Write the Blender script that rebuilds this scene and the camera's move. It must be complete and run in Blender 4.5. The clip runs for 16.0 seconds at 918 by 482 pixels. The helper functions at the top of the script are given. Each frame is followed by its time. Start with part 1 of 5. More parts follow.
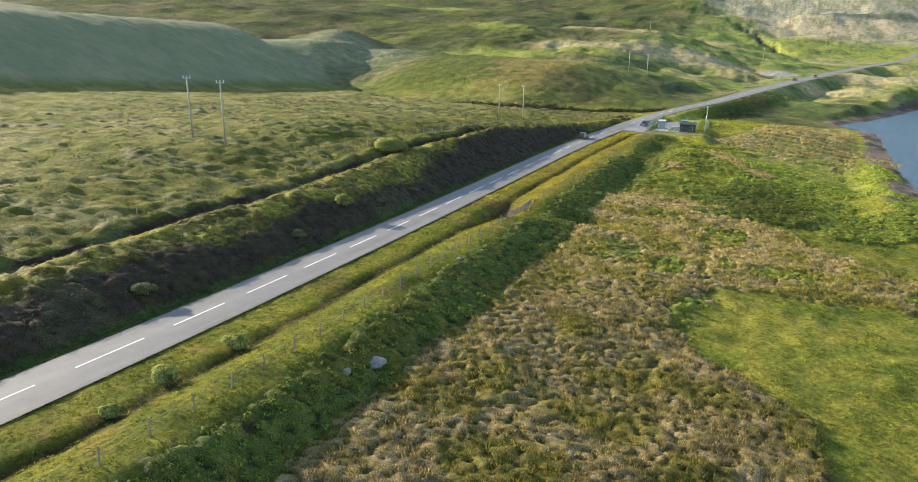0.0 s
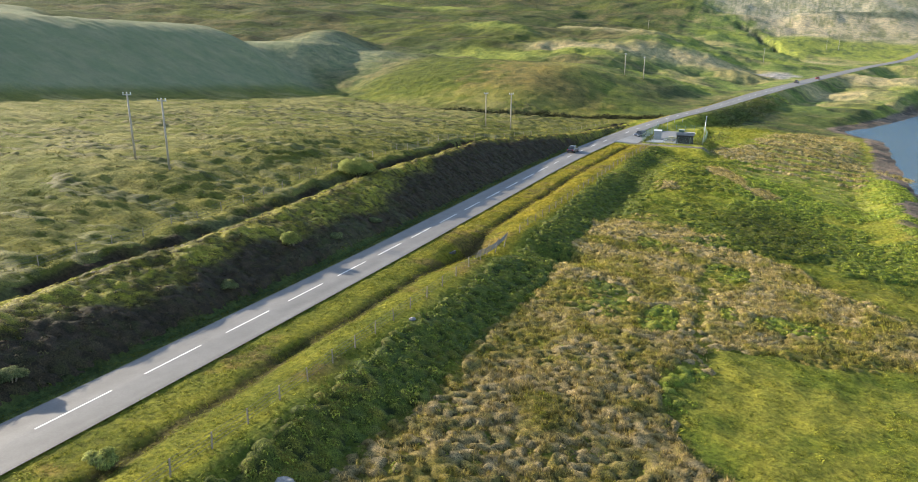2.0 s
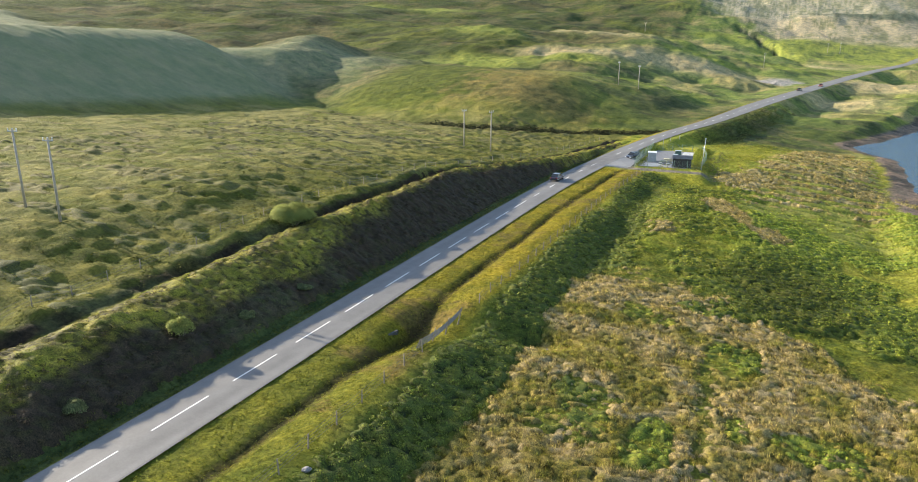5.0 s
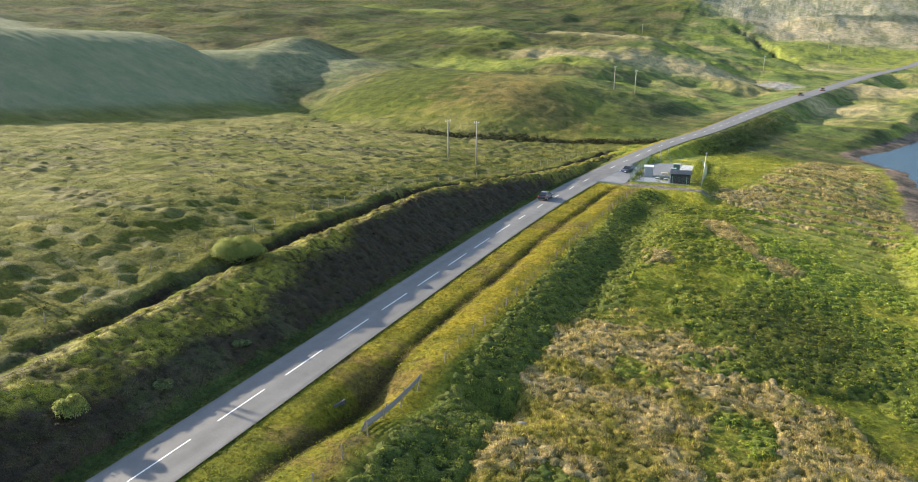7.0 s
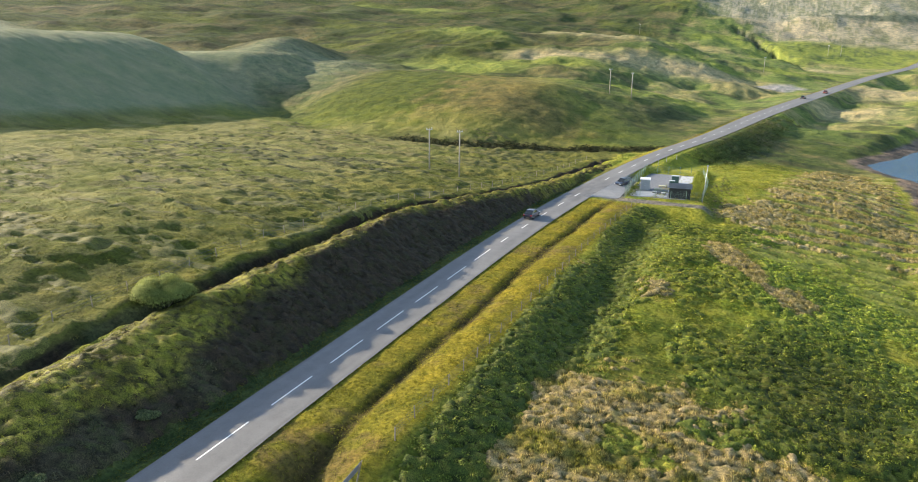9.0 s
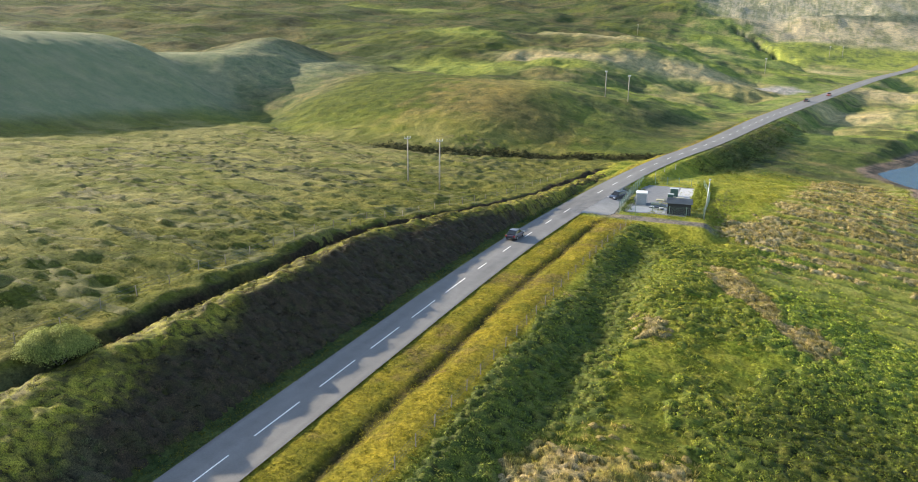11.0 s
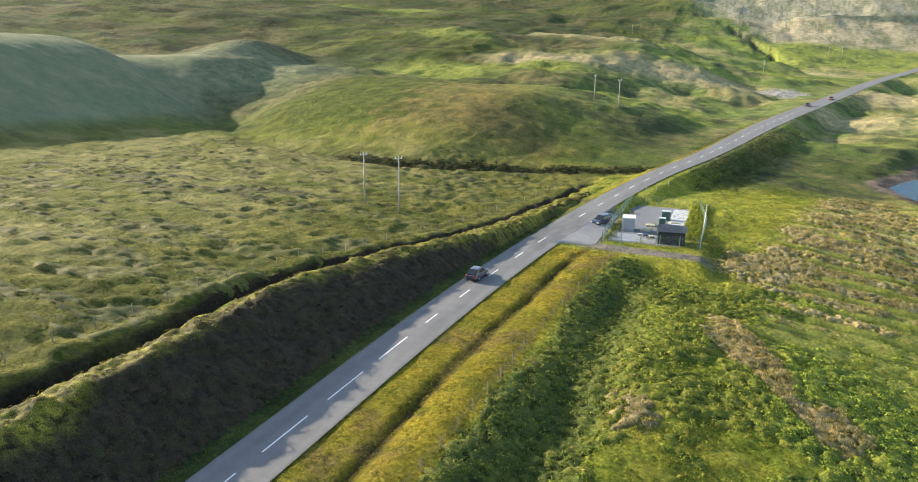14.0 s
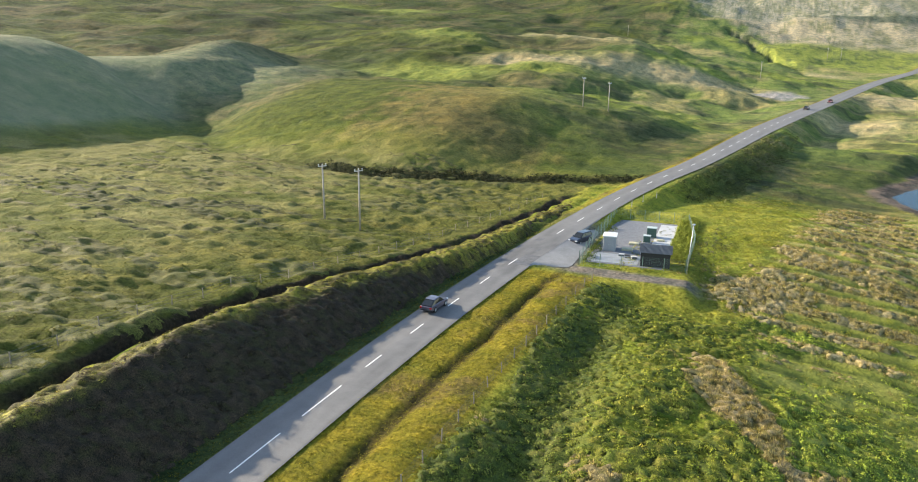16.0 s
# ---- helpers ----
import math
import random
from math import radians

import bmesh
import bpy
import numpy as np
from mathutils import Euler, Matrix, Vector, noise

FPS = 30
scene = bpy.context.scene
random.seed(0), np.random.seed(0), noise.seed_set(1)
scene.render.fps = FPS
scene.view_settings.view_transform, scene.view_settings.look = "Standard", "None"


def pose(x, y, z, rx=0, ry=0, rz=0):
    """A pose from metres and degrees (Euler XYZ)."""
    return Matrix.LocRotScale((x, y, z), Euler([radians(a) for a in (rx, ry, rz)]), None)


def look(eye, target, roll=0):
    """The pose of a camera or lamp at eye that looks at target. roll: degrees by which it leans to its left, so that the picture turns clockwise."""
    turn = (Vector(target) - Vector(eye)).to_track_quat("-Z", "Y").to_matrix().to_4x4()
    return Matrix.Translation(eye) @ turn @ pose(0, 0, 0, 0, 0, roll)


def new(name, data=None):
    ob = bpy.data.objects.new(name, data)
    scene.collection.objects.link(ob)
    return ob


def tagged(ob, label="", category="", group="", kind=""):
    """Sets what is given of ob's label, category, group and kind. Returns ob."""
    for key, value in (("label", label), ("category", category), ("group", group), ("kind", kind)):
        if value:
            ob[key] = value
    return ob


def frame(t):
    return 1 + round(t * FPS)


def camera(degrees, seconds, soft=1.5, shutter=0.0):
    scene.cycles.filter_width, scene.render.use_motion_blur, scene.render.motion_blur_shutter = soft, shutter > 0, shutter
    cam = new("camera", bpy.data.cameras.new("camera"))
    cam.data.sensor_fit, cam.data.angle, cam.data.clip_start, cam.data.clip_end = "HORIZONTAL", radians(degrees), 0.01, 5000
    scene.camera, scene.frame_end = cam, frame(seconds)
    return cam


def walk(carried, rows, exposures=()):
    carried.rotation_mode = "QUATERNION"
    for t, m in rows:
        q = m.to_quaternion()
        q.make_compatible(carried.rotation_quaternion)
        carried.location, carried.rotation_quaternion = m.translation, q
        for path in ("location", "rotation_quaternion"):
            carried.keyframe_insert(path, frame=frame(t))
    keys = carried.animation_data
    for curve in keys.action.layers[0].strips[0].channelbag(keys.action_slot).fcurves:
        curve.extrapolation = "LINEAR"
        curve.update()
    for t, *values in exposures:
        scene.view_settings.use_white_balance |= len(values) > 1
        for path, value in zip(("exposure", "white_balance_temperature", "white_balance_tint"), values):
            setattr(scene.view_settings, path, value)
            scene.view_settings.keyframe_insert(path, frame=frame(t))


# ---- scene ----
# Camera: a drone flight beside and along a moorland road.
cam = camera(66.35, 16.0, soft=1.0)
PATH = [
    (0.0, (41.782, -48.737, 21.909), (19.406, 4.644, 6.104), 0.378),
    (0.5, (41.670, -45.492, 22.535), (19.301, 7.820, 6.488), 0.308),
    (1.0, (41.402, -42.160, 23.090), (19.049, 11.164, 7.062), 0.311),
    (1.5, (41.120, -38.923, 23.559), (18.795, 14.415, 7.538), 0.321),
    (2.0, (40.861, -35.581, 24.114), (18.547, 17.771, 8.123), 0.272),
    (2.5, (40.587, -32.340, 24.620), (18.263, 21.006, 8.626), 0.243),
    (3.0, (40.290, -29.163, 25.220), (17.989, 24.188, 9.209), 0.234),
    (3.5, (39.995, -26.128, 25.762), (17.723, 27.240, 9.767), 0.252),
    (4.0, (39.588, -22.695, 26.267), (17.358, 30.687, 10.261), 0.272),
    (4.5, (39.234, -19.376, 26.752), (17.027, 34.018, 10.754), 0.269),
    (5.0, (38.932, -15.991, 27.317), (16.747, 37.415, 11.331), 0.228),
    (7.5, (36.843, -0.178, 28.945), (14.912, 53.325, 12.931), 0.358),
    (8.0, (36.458, 2.963, 29.143), (14.577, 56.480, 13.104), 0.372),
    (8.5, (36.072, 6.290, 29.329), (14.243, 59.824, 13.278), 0.377),
    (9.0, (35.657, 9.790, 29.449), (13.846, 63.333, 13.406), 0.372),
    (11.5, (33.928, 26.165, 29.819), (12.249, 79.781, 13.839), 0.329),
    (12.0, (33.568, 29.349, 29.974), (11.938, 82.988, 14.004), 0.298),
    (12.5, (33.324, 32.388, 30.040), (11.736, 86.040, 14.061), 0.341),
    (13.0, (33.190, 35.632, 30.112), (11.639, 89.301, 14.137), 0.351),
    (13.5, (33.090, 38.812, 30.193), (11.573, 92.498, 14.230), 0.306),
    (14.0, (33.113, 41.913, 30.294), (11.626, 95.615, 14.343), 0.306),
    (14.5, (33.216, 44.910, 30.369), (11.745, 98.618, 14.419), 0.323),
    (15.0, (33.383, 47.939, 30.480), (11.947, 101.667, 14.548), 0.329),
    (15.5, (33.646, 50.909, 30.527), (12.216, 104.640, 14.598), 0.321),
    (16.0, (34.010, 53.887, 30.538), (12.589, 107.627, 14.629), 0.322),
]
walk(cam, [(t, look(eye, target, roll)) for t, eye, target, roll in PATH])

# ---- light ----
SUN_FROM = Vector((-0.93, 0.107, 0.340)).normalized()
world = bpy.data.worlds.new("sky")
scene.world = world
world.use_nodes = True
wn = world.node_tree.nodes
sky = wn.new("ShaderNodeTexSky")
sky.sky_type = "NISHITA"
sky.sun_disc = False
sky.sun_elevation = math.asin(SUN_FROM.z)
sky.sun_rotation = math.atan2(SUN_FROM.x, SUN_FROM.y)
sky.air_density, sky.dust_density, sky.ozone_density = 1.0, 1.0, 1.0
wn["Background"].inputs["Strength"].default_value = 0.15
world.node_tree.links.new(sky.outputs[0], wn["Background"].inputs[0])
sun_data = bpy.data.lights.new("sun", "SUN")
sun_data.energy, sun_data.angle, sun_data.color = 5.0, radians(0.6), (1.0, 0.87, 0.68)
sun = new("sun", sun_data)
sun.matrix_world = look(SUN_FROM * 500, (0, 0, 0))
scene.view_settings.exposure = 1.27


# ---- small tools ----
def lerp(a, b, w):
    return a + (b - a) * w


def ss(a, b, v):
    """Smooth step of v from a to b."""
    w = np.clip((v - a) / (b - a), 0, 1)
    return w * w * (3 - 2 * w)


def bump(x, y, cx, cy, rx, ry):
    return np.exp(-((x - cx) / rx) ** 2 - ((y - cy) / ry) ** 2)


def vnoise(x, y, seed=0):
    """Smooth lattice noise between -1 and 1."""
    x, y = np.asarray(x, float), np.asarray(y, float)
    ix, iy = np.floor(x).astype(np.int64), np.floor(y).astype(np.int64)
    fx, fy = x - ix, y - iy
    fx, fy = fx * fx * fx * (fx * (6 * fx - 15) + 10), fy * fy * fy * (fy * (6 * fy - 15) + 10)

    def lat(i, j):
        h = (i * 374761393 + j * 668265263 + seed * 974634777) & 0x7FFFFFFF
        h = ((h ^ (h >> 13)) * 1274126177) & 0x7FFFFFFF
        h = h ^ (h >> 16)
        return (h & 0xFFFF) / 32767.5 - 1
    i0, j0 = (ix.min(), iy.min()) if ix.size else (0, 0)
    wide, deep = (ix.max() - i0 + 2, iy.max() - j0 + 2) if ix.size else (0, 0)
    if wide * deep >= ix.size:
        return lerp(lerp(lat(ix, iy), lat(ix + 1, iy), fx), lerp(lat(ix, iy + 1), lat(ix + 1, iy + 1), fx), fy)
    table = lat(*np.meshgrid(np.arange(i0, i0 + wide), np.arange(j0, j0 + deep), indexing="ij")).ravel()
    at = (ix - i0) * deep + iy - j0
    return lerp(lerp(table[at], table[at + deep], fx), lerp(table[at + 1], table[at + deep + 1], fx), fy)


def fbm(x, y, octaves=4, seed=0):
    total, amp, norm = 0, 1.0, 0
    for k in range(octaves):
        total = total + amp * vnoise(x, y, seed + 17 * k)
        norm += amp
        amp *= 0.5
        x, y = x * 2.03 + 3.7, y * 2.03 - 1.9
    return total / norm


def curve_through(knots):
    """A smooth function through a few (s, value) knots."""
    s, v = np.array(knots, float).T
    h, e = np.diff(s), np.diff(v) / np.diff(s)
    w1, w2 = 2 * h[1:] + h[:-1], h[1:] + 2 * h[:-1]
    same = e[:-1] * e[1:] > 0
    mid = np.where(same, (w1 + w2) / (w1 / np.where(same, e[:-1], 1) + w2 / np.where(same, e[1:], 1)), 0)
    m = np.concatenate([[e[0]], mid, [e[-1]]])

    def f(q):
        q = np.clip(q, s[0], s[-1])
        i = np.clip(np.searchsorted(s, q) - 1, 0, len(s) - 2)
        h = s[i + 1] - s[i]
        u = (q - s[i]) / h
        return ((2 * u**3 - 3 * u**2 + 1) * v[i] + (u**3 - 2 * u**2 + u) * h * m[i]
                + (3 * u**2 - 2 * u**3) * v[i + 1] + (u**3 - u**2) * h * m[i + 1])
    return f


# ---- the lie of the land ----
road_x = curve_through([(-250, 0.5), (-60, 0.32), (0, 0.25), (50, 0.34), (68, 0.7), (86, 1.25), (105, 1.95), (121, 2.9), (138, 4.4), (162, 7.5), (178, 10.1),
                        (195, 13.3), (212, 17.2), (235, 23.4), (312, 40), (408, 66), (597, 117), (800, 190), (1100, 330), (2600, 1100)])
road_z = curve_through([(-250, 6), (-50, 1.4), (0, 0.1), (50, -0.4), (100, 0.1), (150, 0.9), (204, 2.2), (300, 4.0),
                        (408, 7.0), (597, 11), (720, 14.8), (800, 27), (1100, 90), (2600, 350)])
WATER = -4.8
ROAD_HALF = 2.75
shore_x = curve_through([(-400, 150), (0, 95), (85, 70), (118, 73), (148, 73.5), (166, 75), (192, 77.2), (212, 78.6), (224, 79.2), (234, 75), (241, 72), (252, 70.4),
                         (262, 75), (273, 82), (303, 94), (330, 105), (358, 114), (420, 150), (700, 420)])
trench_d = curve_through([(-300, -17.4), (100, -17.4), (122, -15.5), (146, -10.6), (168, -10.4), (200, -12)])


burn_y = curve_through([(-400, 290), (-200, 262), (-140, 240), (-90, 208), (-45, 198), (-20, 210), (10, 219), (40, 234), (400, 260)])


side_burn = curve_through([(300, 72), (560, 72), (587, 70), (680, 67), (712, 52), (773, 31), (840, 5), (1000, -60)])


def round_hill(x, y):
    e = x + 226 + 10 * np.sin(y * 0.02) + 5 * fbm(x / 60, y / 60, 2, 61)
    return np.where(e > 0, 1 - ss(0, 84, e), 1 - 0.45 * ss(0, 190, -e)) * (1 - ss(242, 318, y + 0.35 * e))


def natural(x, y):
    """The ground without the road."""
    left = 3.9 + 4.6 * (1 - np.exp(-np.maximum(-x - 15, 0) / 60)) - 3.6 * ss(80, 205, y) + 2.6 * bump(x, y, -38, 72, 22, 24) + 1.3 * bump(x, y, -52, 40, 22, 16)
    left = left + 1.5 * ss(-90, -180, x) - (0.6 + 0.45 * ss(62, 40, y)) * ss(-42, -22, x) * ss(105, 84, y) + 0.45 * ss(-42, -22, x) * np.exp(-((y - 93) / 14) ** 2)
    right = -1.3 + 2.0 * ss(212, 275, y) - 0.095 * np.clip(x - 14, -10, 48) + 2.6 * bump(x, y, 31, 112, 17, 22) + 3.4 * bump(x, y, 47, 178, 26, 30) + 1.2 * ss(120, 160, y)
    g = lerp(left, right, ss(-8, 12, x - road_x(y)))
    # the burn and the slopes behind it
    ramp = curve_through([(-400, 0), (205, 0), (212, -1.2), (222, 1.0), (240, 7.0), (262, 12.2), (282, 15.2), (300, 15.4), (345, 13.2), (385, 18.5), (450, 29), (600, 36), (700, 47), (800, 58), (900, 73), (1100, 118),
                          (1600, 260), (2800, 430)])
    ramp_r = curve_through([(-400, 0), (230, 0), (300, 1.5), (360, 3), (440, 7), (600, 11), (700, 18), (800, 34), (900, 58), (1100, 110), (1600, 250), (2800, 430)])
    bent = y - burn_y(x) + 212
    near_road = ss(-135, -12, x - road_x(y))
    near_road = lerp(ss(-70, 0, x - road_x(y)), near_road, ss(260, 420, y))
    near_road = lerp(near_road, ss(-360, -12, x - road_x(y)), ss(500, 680, y))
    g = g + lerp(ramp(bent), ramp_r(y), near_road)
    # the round hill and the ridge beside it
    hill_a = round_hill(x, y)
    g = g + 5.0 * fbm(x / 46, y / 52, 3, 65) * ss(320, 420, y) * (1 - ss(900, 1200, y))
    g = g + 28 * hill_a
    e = x + 146 + 0.28 * (y - 258) + 5 * fbm(x / 30, y / 30, 3, 62)
    g = g + 10.5 * np.where(e > -34, 1 - ss(-34, 0, e), 1 - ss(0, 60, -34 - e)) * ss(252, 285, y) * (1 - ss(345, 400, y))
    g = g - 3.6 * bump(x, y, -140, 262, 17, 34)
    g = g + 0.07 * np.maximum(-x - 110, 0) * ss(300, 420, y)
    far = ss(215, 330, y) + ss(-150, -220, x)
    calm = 1 - 0.95 * np.clip(hill_a * 2.5 + 0.8 * bump(x, y, -178, 310, 34, 50) + 0.7 * bump(x, y, -70, 255, 60, 40), 0, 1)
    g = g + calm * np.minimum(far, 1) * (3.8 * fbm(x / 75, y / 60, 4, 5) + 1.9 * fbm(x / 20, y / 16, 3, 8) + 0.8 * (1 - ss(520, 760, y)) * fbm(x / 6.5, y / 5, 2, 9))
    # the side burn and the low green bank beside it
    b = x - side_burn(y) + 11 * fbm(x / 22, y / 22, 3, 63)
    reach = ss(575, 605, y) * (1 - ss(800, 860, y))
    g = g - 4.5 * np.exp(-(b / 5.5) ** 2) * reach + 3.0 * ss(4, 14, b) * (1 - ss(60, 130, b)) * ss(690, 712, y + 0.15 * b) * (1 - ss(745, 790, y))
    return g


def ridge_phase(x, y):
    """Old spade ridges of the lakeside field."""
    return (y + 0.13 * ss(100, 165, y) * (x - 50)) * 1.2 + 0.7 * fbm(x / 22, y / 22, 2, 84)


def ridged(x, y):
    return ss(34, 44, x - 0.2 * (y - 150)) * ss(112, 128, y + 0.8 * np.maximum(x - 48, 0)) * ss(250, 225, y) * ss(-5, -12, x - shore_x(y)) * ss(26, 36, x - road_x(y))


def height(x, y):
    g = natural(x, y)
    d = x - road_x(y)
    near = 1 - ss(230, 300, y)
    # roughness of moor and field
    moor = ss(trench_d(y) + 2, trench_d(y) - 4, d)
    g = g + moor * near * (-0.09 * ss(0.22, 0.42, fbm(x / 9, y / 2.0, 3, 85)) + 0.45 * fbm(x / 9, y / 6.5, 3, 2) + 0.14 * fbm(x / 2.6, y / 1.9, 2, 3))
    field = ss(13, 18, d)
    g = g + field * near * (0.5 * fbm(x / 11, y / 11, 3, 11) + 0.22 * fbm(x / 1.7, y / 1.7, 2, 12))
    g = g + ridged(x, y) * 0.2 * np.sin(ridge_phase(x, y))
    # bank crest, trench behind it
    cut = (1 - 0.45 * ss(112, 150, y)) * (1 - ss(190, 206, y))
    w = d + 0.8 * fbm(x / 12, y / 12, 2, 21)
    w = w - trench_d(y)
    g = g + cut * (0.7 * np.exp(-((w - 3.6) / 1.6) ** 2) - (0.85 + 0.6 * fbm(x / 2.5, y / 2.5, 2, 22)) * lerp(0.3, 1.0, ss(42, 72, y)) * np.exp(-(w / 0.62) ** 4) + 0.5 * np.exp(-((w + 2.4) / 1.2) ** 2))
    zr = road_z(y)
    # left side of the road
    lift = ss(-4.4, trench_d(y) + 4.6, d + 0.35 * fbm(x / 5, y / 5, 3, 31))
    low = zr - 0.12 - 0.35 * np.exp(-((d + 4.6) / 0.8) ** 2)
    flat = np.clip((d + 4.4) / (trench_d(y) + 10.6), 0, 1)
    lift = lerp(1 - (1 - flat) ** 1.15, lift, ss(45, 75, y))
    lift = lerp(lift, ss(-4.0, lerp(-30.0, -110.0, ss(520, 680, y)), d), ss(215, 260, y))
    rough = lift * (1 - lift) * 4 * (1 - ss(200, 240, y))
    left = lerp(low, g, lift) + rough * (0.7 * fbm(x / 3.6, y / 3.6, 3, 33) + 0.2 * fbm(x / 0.9, y / 0.9, 2, 34)) + 0.42 * ss(0.8, 1, lift) * (1 - ss(200, 240, y)) * fbm(x / 1.6, y / 1.6, 2, 35)
    # right side: verge, ditch, strip, fall to the field
    strip = zr - 0.15 - (0.42 + 0.25 * fbm(y / 5, x * 0, 2, 42)) * np.exp(-((d - 7.4 - 0.5 * fbm(y / 9, x * 0, 2, 41)) / 0.75) ** 2) + 0.35 * np.exp(-((d - 10.6) / 1.7) ** 2) + 0.5 * np.exp(-((d - 12.4 - 0.8 * fbm(y / 8, x * 0, 2, 44)) / 1.9) ** 2) * ss(70, 50, y) * (1 - np.exp(-((y - 46) / 7) ** 4))
    strip = strip - 1.9 * bump(d, y, 8.3, 45, 2.3, 7) + 0.12 * fbm(x / 1.5, y / 1.5, 2, 43)
    reach = lerp(13.5, 4.0, ss(150, 190, y))
    right = lerp(strip, g, ss(0, 1, (d - reach) / lerp(5.2, 11.0, ss(215, 300, y))))
    right = right - 1.15 * np.exp(-((x - 20.8 - 0.8 * fbm(y / 6, x * 0, 2, 45)) / 3.4) ** 2) * ss(62, 82, y) * ss(138, 124, y)
    right = right - 1.2 * bump(d, y, 13.2, 46.5, 3.2, 3.0)
    right = right - 1.9 * bump(d, y, 18.5, 50.5, 4.5, 2.4)
    z = np.where(d < 0, left, right)
    # level pad of the compound and the junction
    pad = (1 - ss(0, 3, np.maximum(np.abs(x - 20.5) - 8.5, np.abs(y - 164) - 19)))
    z = lerp(z, 0.35 + 0 * z, pad * ss(2.8, 5, d))
    # road bed
    bed = 1 - ss(ROAD_HALF - 0.2, ROAD_HALF + 0.9, np.abs(d) - 1.7 * ss(190, 330, y))
    z = lerp(z, zr - 0.1, bed)
    # lake
    s = x - shore_x(y) + 1.2 * fbm(x / 7, y / 7, 3, 51)
    z = lerp(z, WATER + 0.9, ss(-13, -4.5, s) * ss(60, 100, y) * (1 - ss(300, 420, y)))
    z = np.where(s > -4.5, np.minimum(z, WATER + 0.9 * np.clip(-s / 4.5, -4, 1)), z)
    return z


# ---- what grows where ----
def zones(x, y):
    """Cover of the ground by kind, each between 0 and 1."""
    d = x - road_x(y)
    wob = 3.0 * fbm(x / 9, y / 9, 4, 71)
    big = fbm(x / 26, y / 26, 4, 72)
    fine = fbm(x / 4.5, y / 4.5, 3, 73)
    z = {}
    right = ss(11.5, 14, d)
    inner = 19.5 + 4.3 * ss(65, 92, y) * ss(136, 122, y) + wob * lerp(0.8, 0.4, ss(65, 92, y))
    lim = 39 + 10 * ss(14, 3, y) + wob * 1.3
    tan_a = ss(-1.5, 1.5, x - inner) * ss(1.5, -1.5, x - lim) * ss(82, 70, y + wob) * ss(-40, -30, y + 2 * wob)
    tan_b = ss(36, 41, x) * ss(29, 34, y - 0.32 * (x - 42) + wob) * ss(4, -4, y + x - 111 + wob * 1.4)
    t = ((y - 127) * 13 - (x - 31) * -21) / 24.7
    along = ((x - 31) * 13 + (y - 127) * -21) / 24.7
    tan_c = ss(3.4, 1.6, np.abs(t + 0.6 * wob)) * ss(-3, 1, along) * ss(29, 25, along)
    tan_d = bump(x, y, 38, 153, 5.5, 6) * 1.6 + bump(0.55 * (x - 55) + 0.835 * (y - 163), 0, 0, 0, 2.6, 1) * ss(38, 44, x)
    tan_e = 1.2 * bump(x, y, 26, 100, 2.4, 2.8) + bump(x, y, 15.5, 105, 1.8, 2.0) + bump(x, y, 25, 76, 4, 3)
    tan_f = 0.9 * ridged(x, y) * ss(0.1, 0.5, np.sin(ridge_phase(x, y)) + 0.12 * fine) * ss(126, 146, y)
    tan = np.clip(np.maximum.reduce([tan_a, tan_b, tan_c, tan_d, tan_e, tan_f]), 0, 1) * right
    tan = tan * (1 - lerp(0.4, 0.75, ss(18, 40, y)) * ss(0.10, 0.34, fbm(x / 7, y / 7, 3, 74)))
    gap = np.maximum.reduce([bump(x, y, 39.5, 56, 4, 5), bump(x, y, 34, 36, 3, 6), 0.9 * bump(x, y, 38, 21, 3, 7)])
    whole = tan_a + tan_b
    tan = tan * (1 - 0.85 * ss(0.35, 0.65, gap + 0.3 * fine))
    br_l = ss(12.4, 15.6, d + 0.4 * wob) * ss(1.5, -1.5, x - inner + 0.4) * ss(-45, -20, y) * ss(148, 130, y)
    br_p = np.maximum.reduce([1.3 * bump(x, y, 44, 84, 8, 17), 0.62 * bump(x, y, 46, 98, 14, 26), 1.2 * bump(x, y, 58, 76, 9, 9), bump(x, y, 48, 109, 6, 9), 0.8 * bump(x, y, 40, 140, 7, 6)])
    bracken = np.clip(np.maximum(br_l, ss(0.35, 0.6, br_p + 0.3 * fine)), 0, 1) * right * (1 - tan)
    bracken = np.maximum(bracken, 0.75 * np.clip(whole - 1.6 * tan, 0, 1) * right)
    z["straw"], z["bracken"] = tan, bracken
    drive = ss(2.4, 1.8, np.abs(y - 148.3 + 0.05 * (x - 14))) * ss(12, 14, x) * ss(33, 29, x)
    z["verge"] = ss(2.7, 3.2, d) * ss(13.4, 12.2, d) * ss(147, 144, y) + ss(-2.7, -3.2, d) * ss(-6.0, -4.6, d)
    td = trench_d(y)
    bank = ss(-4.4, -6.0, d) * ss(td + 2.6 + 3.0 * ss(75, 45, y), td + 5.0 + 3.0 * ss(75, 45, y), d + 1.0 * wob) * ss(175, 145, y)
    # Skewed left so the wall's shade joins the trench in the dark heath colour.
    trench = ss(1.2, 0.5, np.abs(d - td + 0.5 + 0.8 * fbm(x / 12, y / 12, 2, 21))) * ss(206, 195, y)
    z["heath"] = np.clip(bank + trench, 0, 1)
    low = 3.2 * ss(75, 45, y)
